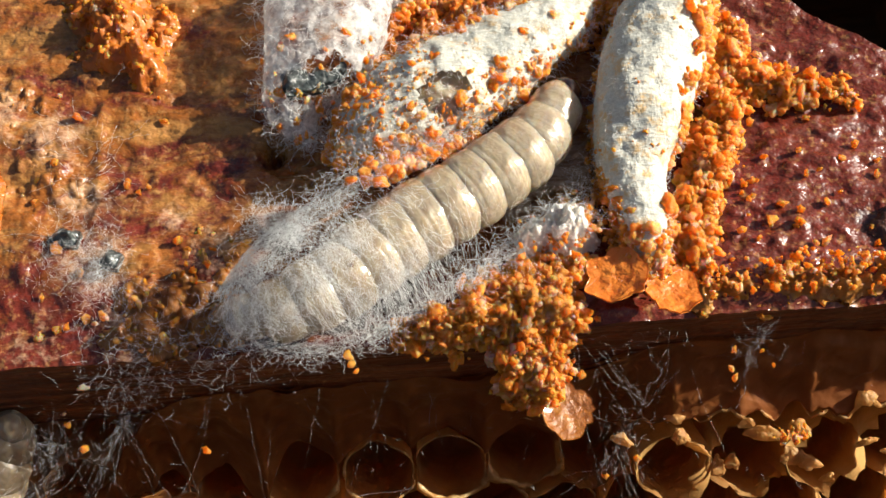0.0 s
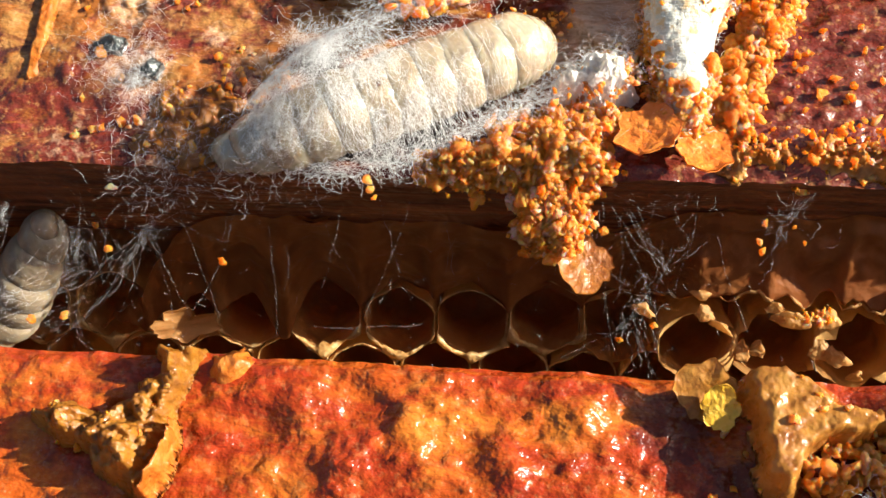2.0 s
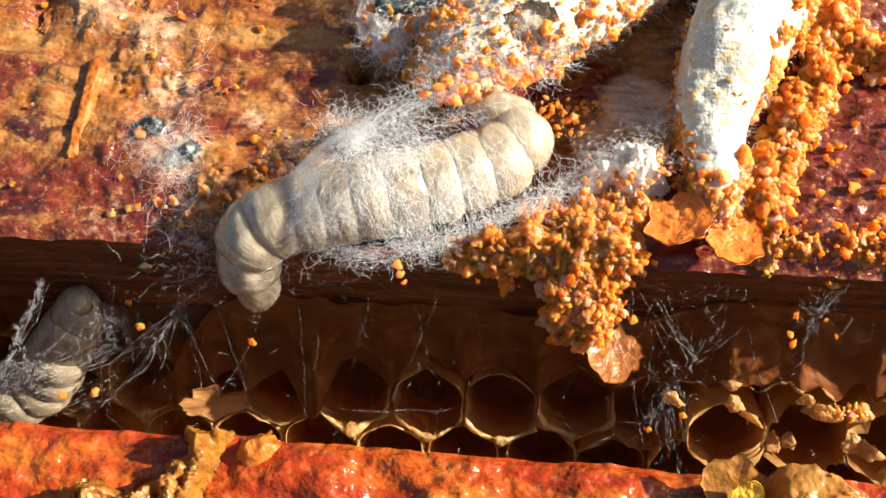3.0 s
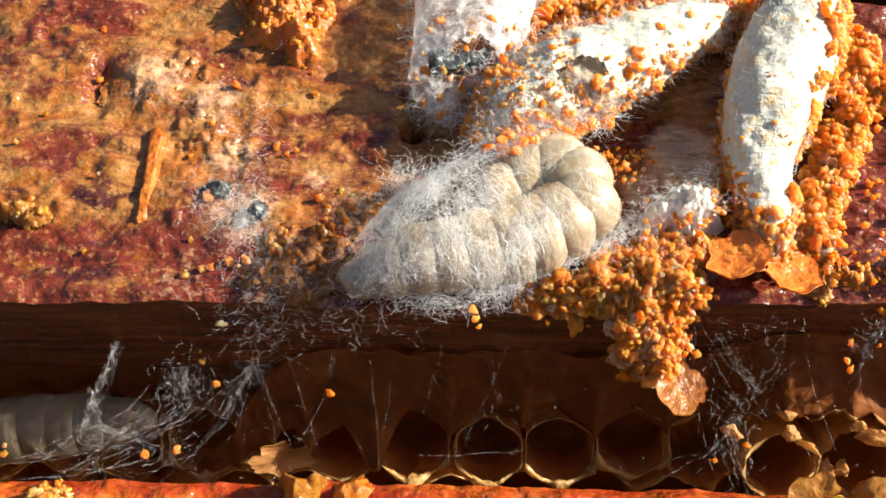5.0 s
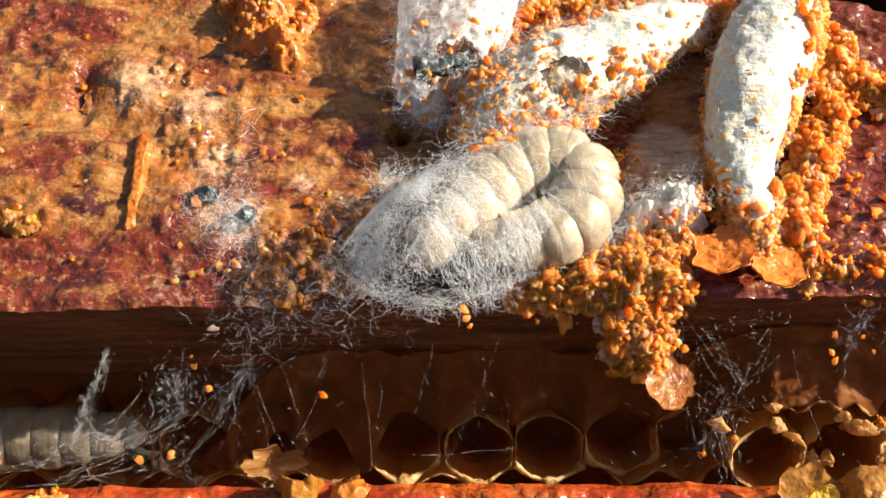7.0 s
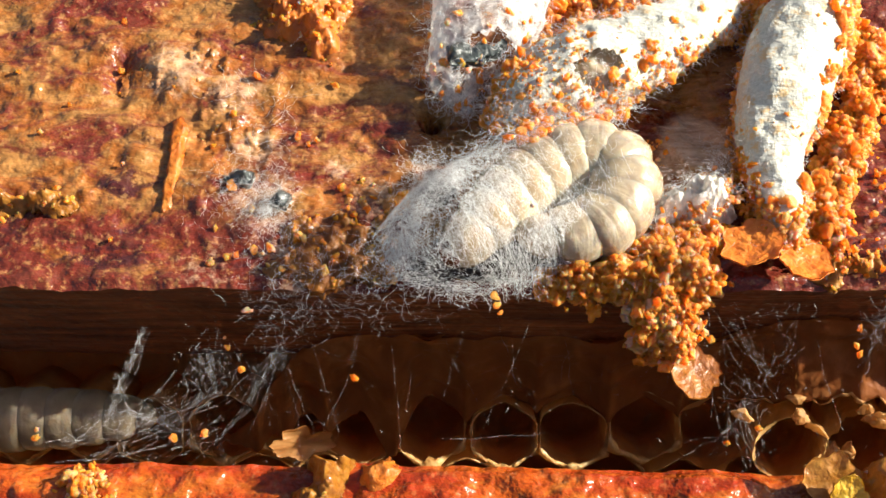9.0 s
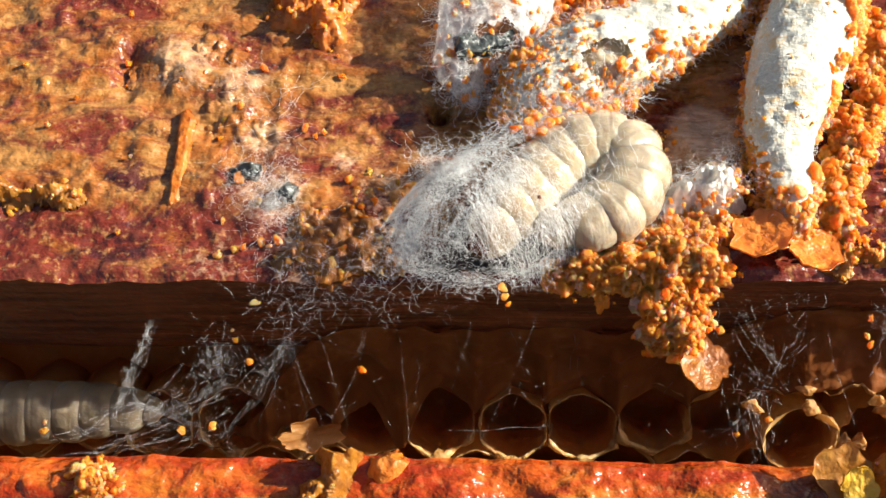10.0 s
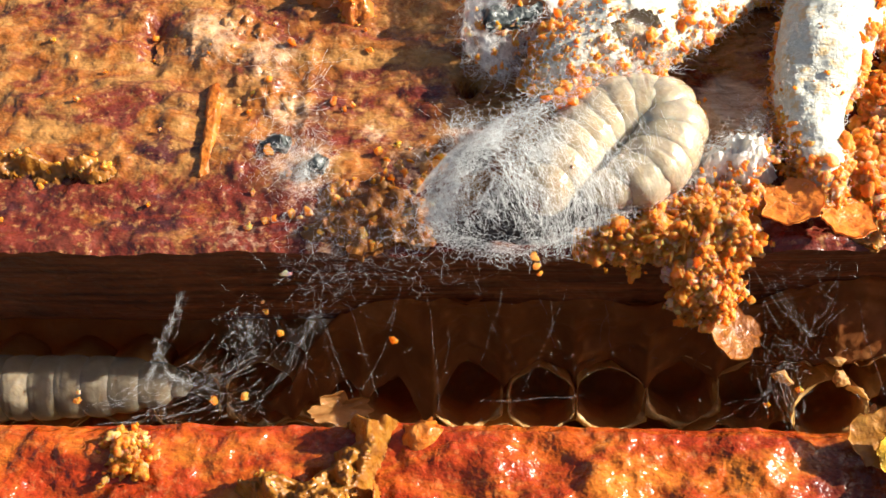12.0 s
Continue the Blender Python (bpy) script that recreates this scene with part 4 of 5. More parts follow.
def white_cocoon():
    thing = base_at("cocoon")
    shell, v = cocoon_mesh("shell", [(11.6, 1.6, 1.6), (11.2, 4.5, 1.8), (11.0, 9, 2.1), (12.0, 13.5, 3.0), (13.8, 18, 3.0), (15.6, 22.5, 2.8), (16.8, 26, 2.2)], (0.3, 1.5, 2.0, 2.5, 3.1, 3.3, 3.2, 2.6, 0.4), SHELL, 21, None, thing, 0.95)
    shell_fuzz("loose_silk", v, 1500, 31, thing, radius=0.009, length=1.3, lift=0.015)
    stuck(v, 1100, 41, thing, lambda p: (p[:, 0] > 11.8 + 0.30 * (p[:, 1] - 4) + 0.9 * fbm(p, 2, 2, 3)) | (p[:, 1] < 4.6), (0.16, 0.42))
    stuck(v, 1200, 42, thing, lambda p: (p[:, 0] < 10.3 + 0.24 * (p[:, 1] - 6)) & (p[:, 2] < 3.2), (0.10, 0.28))
    stuck(v, 500, 48, thing, lambda p: fbm(p, 2.0, 3, 9) > 0.25, (0.05, 0.13))
    return tagged(thing, "bright white papery silk cocoon edged with orange frass", "cocoon")


def open_cocoon():
    thing = base_at("cocoon")
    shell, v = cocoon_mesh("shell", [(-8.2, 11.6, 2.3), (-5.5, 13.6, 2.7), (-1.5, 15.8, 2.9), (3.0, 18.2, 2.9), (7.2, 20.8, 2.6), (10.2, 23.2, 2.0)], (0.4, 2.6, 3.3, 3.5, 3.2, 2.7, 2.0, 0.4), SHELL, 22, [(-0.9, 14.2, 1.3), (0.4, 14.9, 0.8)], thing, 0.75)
    shell_fuzz("loose_silk", v, 1900, 32, thing, radius=0.009, length=1.4, lift=0.015)
    side = lambda p: 0.485 * (p[:, 0] + 8) - 0.874 * (p[:, 1] - 11.5)  # noqa: E731
    shell_fuzz("loose_silk", v, 900, 49, thing, radius=0.008, length=1.6, lift=0.3)
    stuck(v, 750, 43, thing, lambda p: ((side(p) > 1.6 + 0.8 * fbm(p, 1.5, 2, 5)) | (side(p) < -2.6) | (p[:, 0] < -4.5)) & (rng.random(len(p)) < 0.8), (0.14, 0.42))
    stuck(v, 420, 44, thing, lambda p: fbm(p, 1.6, 3, 12) > -0.05, (0.08, 0.26))
    stuck(v, 3000, 47, thing, lambda p: (p[:, 0] < -1.5 + 1.5 * fbm(p, 1.5, 2, 8)) | (side(p) > 1.4), (0.03, 0.12))
    cocoon_mesh("pupa", [(-4, 13.4, 2.4), (-0.5, 15.2, 2.7), (3, 17.2, 2.5)], (0.3, 1.9, 2.3, 2.3, 1.8, 0.3), SKIN, 27, None, thing, 0.9, 0.05, "ivory pupa seen through the hole")
    return tagged(thing, "white silk cocoon with a torn hole, crusted with orange frass", "cocoon")


def thin_cocoon():
    thing = base_at("cocoon")
    shell, v = cocoon_mesh("shell", [(-9.6, 13.8, 0.9), (-10.2, 16.5, 1.4), (-8.8, 20, 1.8), (-7.8, 24, 1.9), (-6.8, 29, 1.8)], (0.3, 2.2, 3.3, 4.0, 4.4, 4.0, 1.0), DENSE, 23, [(-10.0, 17.0, 1.0), (-8.8, 17.3, 1.1), (-7.4, 17.7, 1.0)], thing, 0.75)
    shell_fuzz("loose_silk", v, 1300, 33, thing, radius=0.009, length=2.6)
    slab("husk", [(-11.2, 17.8), (-9, 18.5), (-6.8, 18.4), (-6.6, 17.0), (-8.5, 16.2), (-10.5, 16.4)], 0.5, HUSK, 3.3, lumps=0.35, ragged=0.9, seed=24, parent=thing, label="dark empty pupal husk")
    stuck(v, 260, 45, thing, lambda p: (rng.random(len(p)) < 0.3) & (p[:, 1] < 21))
    return tagged(thing, "thin see-through silk cocoon with a black husk inside", "cocoon")


def south_cocoon():
    thing = base_at("cocoon")
    shell, v = cocoon_mesh("shell", [(33.2, -12.2, 2.6), (31.7, -14.4, 3.4), (30.7, -17.2, 3.8), (31.2, -20.6, 3.8), (32.6, -24.4, 3.0)], (0.5, 3.2, 4.3, 4.6, 4.4, 3.0), DENSE, 26, None, thing, 0.75, 0.7)
    shell_fuzz("loose_silk", v, 7000, 36, thing, radius=0.007, length=2.0, curl=0.8, lift=0.4)
    stuck(v, 60, 46, thing, lambda p: p[:, 1] > -13)
    return tagged(thing, "fuzzy white silk cocoon lying across the bar edge", "cocoon")


white_cocoon()
open_cocoon()
thin_cocoon()
south_cocoon()


# ---- the open nest round the moving larva ----
def arch(x, y):
    """Height of the silk roof over the nest."""
    ax, ay = np.array([-14.0, 0.6]), np.array([6.5, 12.0])
    d = ay - ax
    u = ((x - ax[0]) * d[0] + (y - ax[1]) * d[1]) / (d @ d)
    w = ((x - ax[0]) * -d[1] + (y - ax[1]) * d[0]) / math.hypot(*d)
    half = np.where(w < 0, 5.3, 4.4) * np.sqrt(np.clip(1 - ((u - 0.35) / 0.47) ** 2, 0.02, 1))
    roof = 6.6 * np.clip(1 - (w / half) ** 2, 0, 1) ** 0.42 * np.clip((u + 0.12) / 0.30, 0, 1) ** 0.55
    return u, w / half, roof


def nest():
    thing = base_at("silk_nest")
    r = np.random.default_rng(5)
    # rolled rims
    for name, pts, rad, seed in (("rim", [(-14.2, 0.8, 1.0), (-13.0, 3.4, 1.8), (-11.0, 5.9, 3.0), (-8.6, 7.7, 3.8), (-6.0, 9.0, 4.4), (-2.4, 10.6, 3.6), (1.5, 12.4, 2.6)], (0.15, 0.3, 0.4, 0.6, 0.65, 0.5, 0.2), 51), ("rim", [(-14.0, 0.3, 1.2), (-11.5, -0.9, 1.4), (-8.2, -0.9, 1.4), (-4.8, 0.3, 1.4), (-1.4, 2.0, 1.6), (2.0, 4.2, 1.6), (5.0, 6.2, 1.7), (7.8, 7.6, 1.6)], (0.15, 0.3, 0.35, 0.45, 0.5, 0.55, 0.6, 0.2), 52)):
        shell, v = cocoon_mesh(name, pts, rad, VEIL, seed, None, thing, 0.8, 0.3)
        shell_fuzz("loose_silk", v, 220, seed + 9, thing, radius=0.008, length=2.0, curl=0.8, above=-1)
        if seed == 51:
            stuck(v, 150, 53, thing, lambda p: (p[:, 0] > -7) & (rng.random(len(p)) < 0.6), (0.2, 0.4))
    # threads lying on the roof, combed across it
    n = 3900
    px, py = r.uniform(-15, 2, 6 * n), r.uniform(-2, 11, 6 * n)
    u, w, z = arch(px, py)
    ok = (w < 0.97) & (w > -0.86) & (u < 0.38 - 0.14 * w + 0.10 * r.normal(size=len(px))) & (u > -0.09)
    ok &= fbm(np.stack([px, py, 0 * px], 1), 1.5, 3, 67) + 0.55 * r.normal(size=len(px)) > -0.35
    px, py = px[ok][:n], py[ok][:n]
    way = np.stack([0.5 + 0.45 * r.normal(size=len(px)), -0.85 + 0.45 * r.normal(size=len(px)), 0 * px], 1)
    path = strands(np.stack([px, py, 0 * px], 1), way, r.uniform(0.5, 1.9, len(px)), 0.26, 10, 0.0, 63)
    path[..., 2] = arch(path[..., 0], path[..., 1])[2] + 0.06 + 0.4 * r.random((len(px), 1)) ** 2 + 0.12 * r.random((len(px), 10))
    short = path[:, -1, 1] > -1.5 + 0.5 * r.random(len(px))
    path = path[short]
    fuzz("roof_threads", path, 0.003 + 0.006 * r.random(len(path)) ** 2, "combed white silk threads", thing)
    few = r.permutation(len(path))[:420]
    stray = strands(path[few, 0] + (0, 0, 0.15), path[few, 3] - path[few, 0], r.uniform(0.5, 1.8, len(few)), 0.4, 10, 0.3, 65)
    fuzz("stray_threads", stray, 0.006, "thicker loose white threads", thing)
    return tagged(thing, "open nest of white silk round a crawling larva", "silk nest")


nest()


def band(name, label, spine, wide, count, seed, length=2.2, radius=0.006, curl=0.6, across=0.5):
    """Silk matted along a line."""
    r = np.random.default_rng(seed)
    c = spline(spine, 200)
    k = r.integers(200, size=count)
    way = np.gradient(c, axis=0)[k]
    way /= np.linalg.norm(way, axis=1, keepdims=True)
    p = c[k] + r.normal(size=(count, 3)) * np.asarray(wide)
    return fuzz(name, strands(p, way * r.choice([-1, 1], (count, 1)) + across * r.normal(size=(count, 3)), r.uniform(0.4, 1, count) * length, curl, 10, 0.5, seed), radius, label)


band("silk_mat", "white silk matted along the nest's lower edge", [(-14.0, 0.2, 1.3), (-11.5, -0.9, 1.6), (-8.2, -0.9, 1.6), (-4.8, 0.3, 1.5), (-1.4, 2.0, 1.7), (2.0, 4.2, 1.8), (5.0, 6.2, 1.9), (7.4, 7.4, 1.9)], (0.45, 0.4, 0.35), 900, 301, radius=0.007, curl=0.4, length=1.8)
band("silk_mat", "dense white silk along the nest's upper edge", [(-14.2, 0.8, 1.2), (-13.2, 3.4, 2.0), (-11.0, 5.9, 3.2), (-8.6, 7.9, 4.2), (-6.0, 9.3, 4.8), (-2.4, 10.9, 4.0), (1.5, 12.6, 3.0)], (0.5, 0.45, 0.35), 560, 302, 2.0, 0.006, 0.4)
band("silk_mat", "white silk pasted over the bar between frass", [(3.0, 5.0, 2.4), (5.0, 5.8, 2.8), (7.8, 6.0, 2.6)], (0.6, 0.7, 0.3), 260, 303, 1.2, 0.007, 0.5)


def bunch(name, label, x, y, z, spread, count, seed, radius=0.005, length=1.8, curl=0.8):
    """A loose tangle of silk."""
    r = np.random.default_rng(seed)
    count, radius, curl = (int(1.3 * count), 0.75 * radius, 0.6 * curl) if z > 0 else (count, radius, 0.5 * curl)
    p = r.normal(size=(count, 3)) * np.array(spread) + (x, y, z)
    return fuzz(name, strands(p, r.normal(size=(count, 3)) * (1, 1, 0.5), r.uniform(0.5, 1, count) * length, curl, 10, 0.5, seed), radius, label, None, GLINT if z < 0 else SILK)


bunch("silk_tuft", "tangled grey silk tuft with yellow specks", -11.8, 7.6, 1.8, (1.0, 0.8, 0.7), 393, 71, 0.0076, 1.8, 0.6)
bunch("silk_tuft", "thin stray silk in front of the nest tip", -15.2, 1.5, 1.0, (0.9, 1.6, 0.5), 123, 72, 0.0083)
bunch("silk_tuft", "bright crumbly white silk patch beside the cocoon", 5.8, 6.0, 2.8, (1.3, 0.8, 0.4), 90, 73, 0.006, 0.9)
bunch("silk_tuft", "fine silk dusted over the heap of frass", 2.8, 3.2, 1.6, (2.6, 1.3, 0.5), 146, 88, 0.0055, 1.6, 0.5)
bunch("silk_tuft", "dark tangled silk in the hollow", 7.8, 9.4, 1.0, (0.6, 0.8, 0.4), 90, 74, 0.0069)
bunch("silk_tuft", "pale silk smeared over the bar beside a black speck", -24.5, 7.0, 1.0, (1.6, 1.5, 0.12), 300, 75, 0.0045, 1.6, 0.25)
bunch("silk_tuft", "loose silk matted over the bar edge", -20.0, 1.5, 0.9, (2.2, 1.3, 0.25), 146, 76, 0.0055, 1.8, 0.5)
bunch("silk_tuft", "tangled silk hanging from the bar edge", -20.5, -1.3, -0.8, (1.7, 0.8, 0.7), 168, 77, 0.0063, 1.8, 0.45)
bunch("silk_tuft", "silk with pellets hanging in the gap", 17.5, -1.5, -3.0, (1.0, 0.6, 0.7), 25, 78, 0.0055, 1.6, 0.5)
bunch("silk_tuft", "silk on the pile's hanging end", 10.6, -0.4, -2.2, (1.6, 0.6, 0.6), 25, 79, 0.0055, 1.8, 0.45)
bunch("silk_tuft", "pale torn silk flap on the bar", -22.8, 5.6, 0.9, (0.7, 0.9, 0.12), 260, 81, 0.006, 1.3, 0.35)
bunch("silk_tuft", "fine web of silk along the lower bar edge", -29.0, -8.8, -3.4, (2.6, 1.3, 0.6), 95, 89, 0.0049, 1.5, 0.45)
bunch("silk_tuft", "grey smear of fine web hanging over the gap", -27.2, -4.0, -4.0, (0.7, 1.0, 0.9), 185, 85, 0.0055, 0.9, 0.9)
bunch("silk_tuft", "loose silk caught on the bar edge", -14.3, -0.8, -1.5, (1.8, 0.5, 0.8), 61, 86, 0.0055, 1.6, 0.5)
bunch("silk_tuft", "knot of silk with trailing threads in the gap", -22.2, -2.8, -4.0, (0.5, 0.4, 0.4), 50, 87, 0.0055, 1.2, 0.7)
bunch("silk_tuft", "stray silk on the lit bar", -24.0, 13.5, 0.9, (1.6, 2.5, 0.1), 56, 83, 0.0069, 2.4, 0.4)
bunch("silk_tuft", "tangle where several threads meet above the comb", 9.3, -5.4, -7.5, (0.9, 1.6, 0.9), 33, 84, 0.0055, 1.8, 0.4)


def gap_threads():
    """Single threads strung across the gap."""
    r = np.random.default_rng(91)
    ends = [((-16.5, -1.2, -3), (-19.1, -7.3, -6)), ((-11.8, 0.0, -3), (-8.0, -6.2, -8)), ((-11.2, -8.1, -6), (-4.3, -7.6, -6)), ((7.2, -0.2, -2), (11.8, -0.6, -5)), ((10.9, -2.7, -4), (8.5, -6.2, -7)), ((8.3, -6.8, -7), (8.8, -9.6, -7)), ((-22.6, -2.8, -4), (-25.2, -7.4, -6)), ((-32.5, -8, -4), (-25.9, -3.6, -5)), ((-33, -10.6, -3), (-25.8, -6.0, -5)), ((-31.0, -1.6, -3.4), (-33.0, -6.5, -5)), ((-33.0, -6.5, -5), (-35.0, -9.5, -4)), ((-33.0, -6.5, -5), (-28.0, -8.3, -5))]
    for a, b in ends:
        yield a, b, 0.007
    for _ in range(34):
        x = r.choice([r.uniform(-28, 12), r.uniform(-27, -20), r.uniform(4, 14)])
        a = np.array([x, r.uniform(-3, -0.2), r.uniform(-5, -1)])
        b = np.array([x + r.normal() * 3.2, r.uniform(-10, -5), r.uniform(-11, -5)])
        yield a, a + (b - a) * r.uniform(0.4, 1.0), 0.005
    # short loose lengths that stand in for glints on threads
    for _ in range(110):
        a = np.array([r.uniform(-28, 30), r.uniform(-10.5, -1), r.uniform(-11, -3)])
        yield a, a + r.normal(size=3) * (0.4, 0.4, 0.2), 0.006


def fans():
    """Threads that gather in knots above the comb."""
    r = np.random.default_rng(93)
    for knot, ends, count, spread in (((10.6, -3.6, -5.5), (7.6, -0.6, -1.6), 6, (1.2, 0.6, 0.8)), ((10.6, -3.6, -5.5), (12.6, -0.9, -4.0), 5, (1.4, 0.4, 0.8)), ((8.7, -5.6, -7.5), (10.6, -3.6, -5.5), 5, (0.5, 0.4, 0.4)), ((8.7, -5.6, -7.5), (9.2, -10.2, -7.5), 6, (1.5, 0.8, 1.0)), ((8.7, -5.6, -7.5), (5.6, -8.0, -9.0), 4, (1.0, 1.0, 1.0)), ((-22.0, -2.6, -3.5), (-26.2, -9.6, -4.0), 9, (1.6, 0.9, 0.8)), ((-22.0, -2.6, -3.5), (-19.4, -0.7, -1.0), 6, (1.6, 0.4, 0.5)), ((-26.0, -5.4, -4.2), (-36.0, -11.6, -1.8), 9, (2.4, 0.5, 0.6)), ((-31.4, -1.6, -3.4), (-33.0, -6.8, -5.0), 5, (0.25, 0.3, 0.3)), ((-33.0, -6.8, -5.0), (-27.5, -7.6, -4.6), 6, (0.8, 0.5, 0.3)), ((-33.0, -6.8, -5.0), (-36.5, -10.8, -2.6), 6, (0.6, 0.4, 0.3)), ((17.6, -1.4, -2.6), (18.8, 0.4, -0.4), 8, (0.9, 0.3, 0.3)), ((17.6, -1.4, -2.6), (16.4, -3.6, -4.4), 6, (0.8, 0.6, 0.5))):
        for _ in range(count):
            yield np.array(knot) + 0.25 * r.normal(size=3), np.array(knot) + (np.array(ends) + r.normal(size=3) * spread - np.array(knot)) * r.uniform(0.35, 1.1), r.uniform(0.004, 0.0065)


def webs():
    """Fine threads stretched between two edges, close together."""
    r = np.random.default_rng(97)
    for a0, a1, b0, b1, count in (((-38, -12.2, -1.2), (-31, -11.9, -1.6), (-29.5, -4.6, -4.0), (-25.5, -7.4, -4.2), 9), ((-36, -12.2, -1.2), (-28, -11.6, -2.0), (-27, -6.5, -4.2), (-24, -8.6, -4.5), 7), ((-27.5, -2.0, -3.0), (-19.0, -1.0, -1.5), (-27.0, -8.0, -4.5), (-21.0, -6.5, -5.0), 9), ((-31.4, -1.7, -3.0), (-31.2, -1.6, -3.0), (-33.4, -5.6, -5.5), (-32.8, -5.2, -5.5), 8), ((-33.2, -4.6, -5.0), (-33.0, -4.5, -5.0), (-34.0, -7.0, -6.0), (-32.3, -6.2, -6.0), 8)):
        for _ in range(count):
            u, w = r.random(2)
            a, b = np.array(a0) + (np.array(a1) - a0) * u, np.array(b0) + (np.array(b1) - b0) * w
            e0 = r.uniform(-0.05, 0.5)
            yield a + (b - a) * e0 + 0.1 * r.normal(size=3), a + (b - a) * r.uniform(e0 + 0.2, 1.1), r.uniform(0.004, 0.006)


paths, widths = [], []
for a, b, wide in (*gap_threads(), *fans(), *webs()):
    a, b = np.array(a, float), np.array(b, float)
    u = np.linspace(0, 1, 10)[:, None]
    sag = 0.06 * np.linalg.norm(b - a) * np.sin(np.pi * u) * np.array([0.3, -0.3, -1.0])
    paths.append(a + (b - a) * u + sag + 0.32 * min(1.0, np.linalg.norm(b - a) / 3.5) * (np.sin(np.pi * u) ** 0.5) * np.stack([fbm(np.stack([u[:, 0] * 3, 0 * u[:, 0] + a[0], 0 * u[:, 0] + b[1]], 1), 1, 3, 3 + q) for q in range(3)], 1))
    widths.append(0.95 * wide)
fuzz("gap_threads", paths, np.array(widths), "single silk threads strung across the gap between bars", None, GLINT)


tagged(slab("silk_patch", [(2.6, 4.6), (4.0, 6.6), (6.0, 7.4), (8.2, 7.2), (8.2, 5.0), (7.2, 3.8), (5.6, 3.9), (4.0, 4.1)], 3.3, PACKED, -0.1, 1.5, 0.7, 0.8, 0.7, 0.08, 132), "bright white crumbly patch of matted silk", "silk")
band("silk_strand", "bright white lumpy silk strand hanging over the gap", [(-31.4, -1.7, -3), (-32.2, -3.2, -4.2), (-33.0, -4.5, -5), (-33.3, -5.6, -5.5), (-33.8, -7.0, -6)], (0.07, 0.07, 0.07), 48, 311, 1.0, 0.006, 0.25, 0.12)
band("silk_strand", "thin side strand of white silk over the gap", [(-33.0, -4.5, -5), (-32.6, -5.8, -5.8), (-31.6, -6.5, -6), (-30.2, -6.4, -5.6)], (0.05, 0.05, 0.05), 26, 312, 1.0, 0.006, 0.25, 0.12)
bunch("silk_tuft", "grey matted silk beside the lower cocoon", 22.5, -20.8, 1.8, (1.6, 1.1, 0.5), 450, 90, 0.0097, 1.6, 0.7)


# ---- frass ----
def pellet_shapes(seed, material):
    """Twelve uneven pellet meshes to share."""
    r = np.random.default_rng(seed)
    shapes = []
    for n in range(12):
        first = solid("pellet", lumpy(BALL_V, 1, r, seed + n)[0], BALL_F, material)
        shapes.append(first.data)
        bpy.data.objects.remove(first)
    return shapes


def heap(name, label, outline, count, height, seed, size=(0.15, 0.36), base=0.3, drop=None, singles=0):
    """Pellets piled inside an outline."""
    r = np.random.default_rng(seed)
    q = np.asarray(outline, float)
    cx, cy = r.uniform(q[:, 0].min(), q[:, 0].max(), 2 * count), r.uniform(q[:, 1].min(), q[:, 1].max(), 2 * count)
    pick = r.integers(2 * count, size=12 * count)
    x, y = cx[pick] + 0.26 * r.normal(size=12 * count), cy[pick] + 0.26 * r.normal(size=12 * count)
    d = inside(x, y, q) + 0.35 * r.normal(size=len(x)) + 0.55 * fbm(np.stack([x, y, 0 * x], 1), 1.1, 2, seed) - 0.1
    x, y, d = (v[d > 0][:count] for v in (x, y, d))
    z = base + height * np.sqrt(np.clip(d / 1.5, 0, 1)) * r.random(len(x)) ** 0.5 * (1 + 0.5 * fbm(np.stack([x, y, 0 * x], 1), 1.0, 2, seed + 2))
    if drop is not None:
        z = z + drop(x, y)
    p, sizes = np.stack([x, y, z], 1), size[0] * 0.55 + (size[1] * 0.98 - size[0] * 0.55) * r.random(len(x)) ** 2.2
    if not singles:
        return crumbs(name, p, sizes, label, seed)
    order = np.argsort(-(p[:, 2] - 0.25 * p[:, 1]))
    thing = empty(name)
    mass = crumbs("crumb_mass", p[order[singles:]], 1.1 * sizes[order[singles:]], "", seed, thing)
    tagged(mass, "crumbly mass of finer pellets", kind="stuff")
    shapes = pellet_shapes(seed, PELLET)
    for n in order[:singles]:
        ob = new("pellet", shapes[r.integers(len(shapes))])
        ob.parent = thing
        ob.matrix_basis = pose(*(p[n] * MM), *r.uniform(0, 360, 3)) @ Matrix.Diagonal((*(1.15 * sizes[n] * np.array([1, 0.85, 1.15])), 1))
    return tagged(thing, label, "frass")


hang = lambda x, y: np.where(y < 0.3, -(0.3 - y) * 0.75, 0.0)  # noqa: E731
heap("frass_heap", "big heap of orange frass pellets spilling over the edge", [(-5.5, 0.3), (-2, 1.0), (1.5, 3.3), (4.2, 4.4), (7.6, 4.6), (7.8, 3.2), (6.4, 2.4), (6.8, 0.2), (5.2, -1.6), (5.0, -3.8), (3.4, -4.4), (1.6, -3.0), (0.2, -1.0), (-3, -0.6)], 4600, 1.7, 101, drop=hang, singles=280)
heap("frass_heap", "orange frass heaped against the white cocoon", [(12.2, 2.4), (13.2, 6), (14.6, 10), (16.6, 14), (18.2, 19), (19.6, 22), (21, 21), (20, 17), (18.6, 13), (17.8, 9.5), (16.6, 8.6), (15.6, 5), (15.0, 2.2)], 3000, 1.6, 102, singles=220)
heap("frass_heap", "clumped orange-brown frass scattered on the stained bar", [(18.5, 18), (21, 18.5), (25, 16.6), (27.4, 15.2), (27.2, 13.8), (24.5, 14.6), (21.5, 14.2), (19.4, 15.4)], 600, 1.2, 103, singles=120)
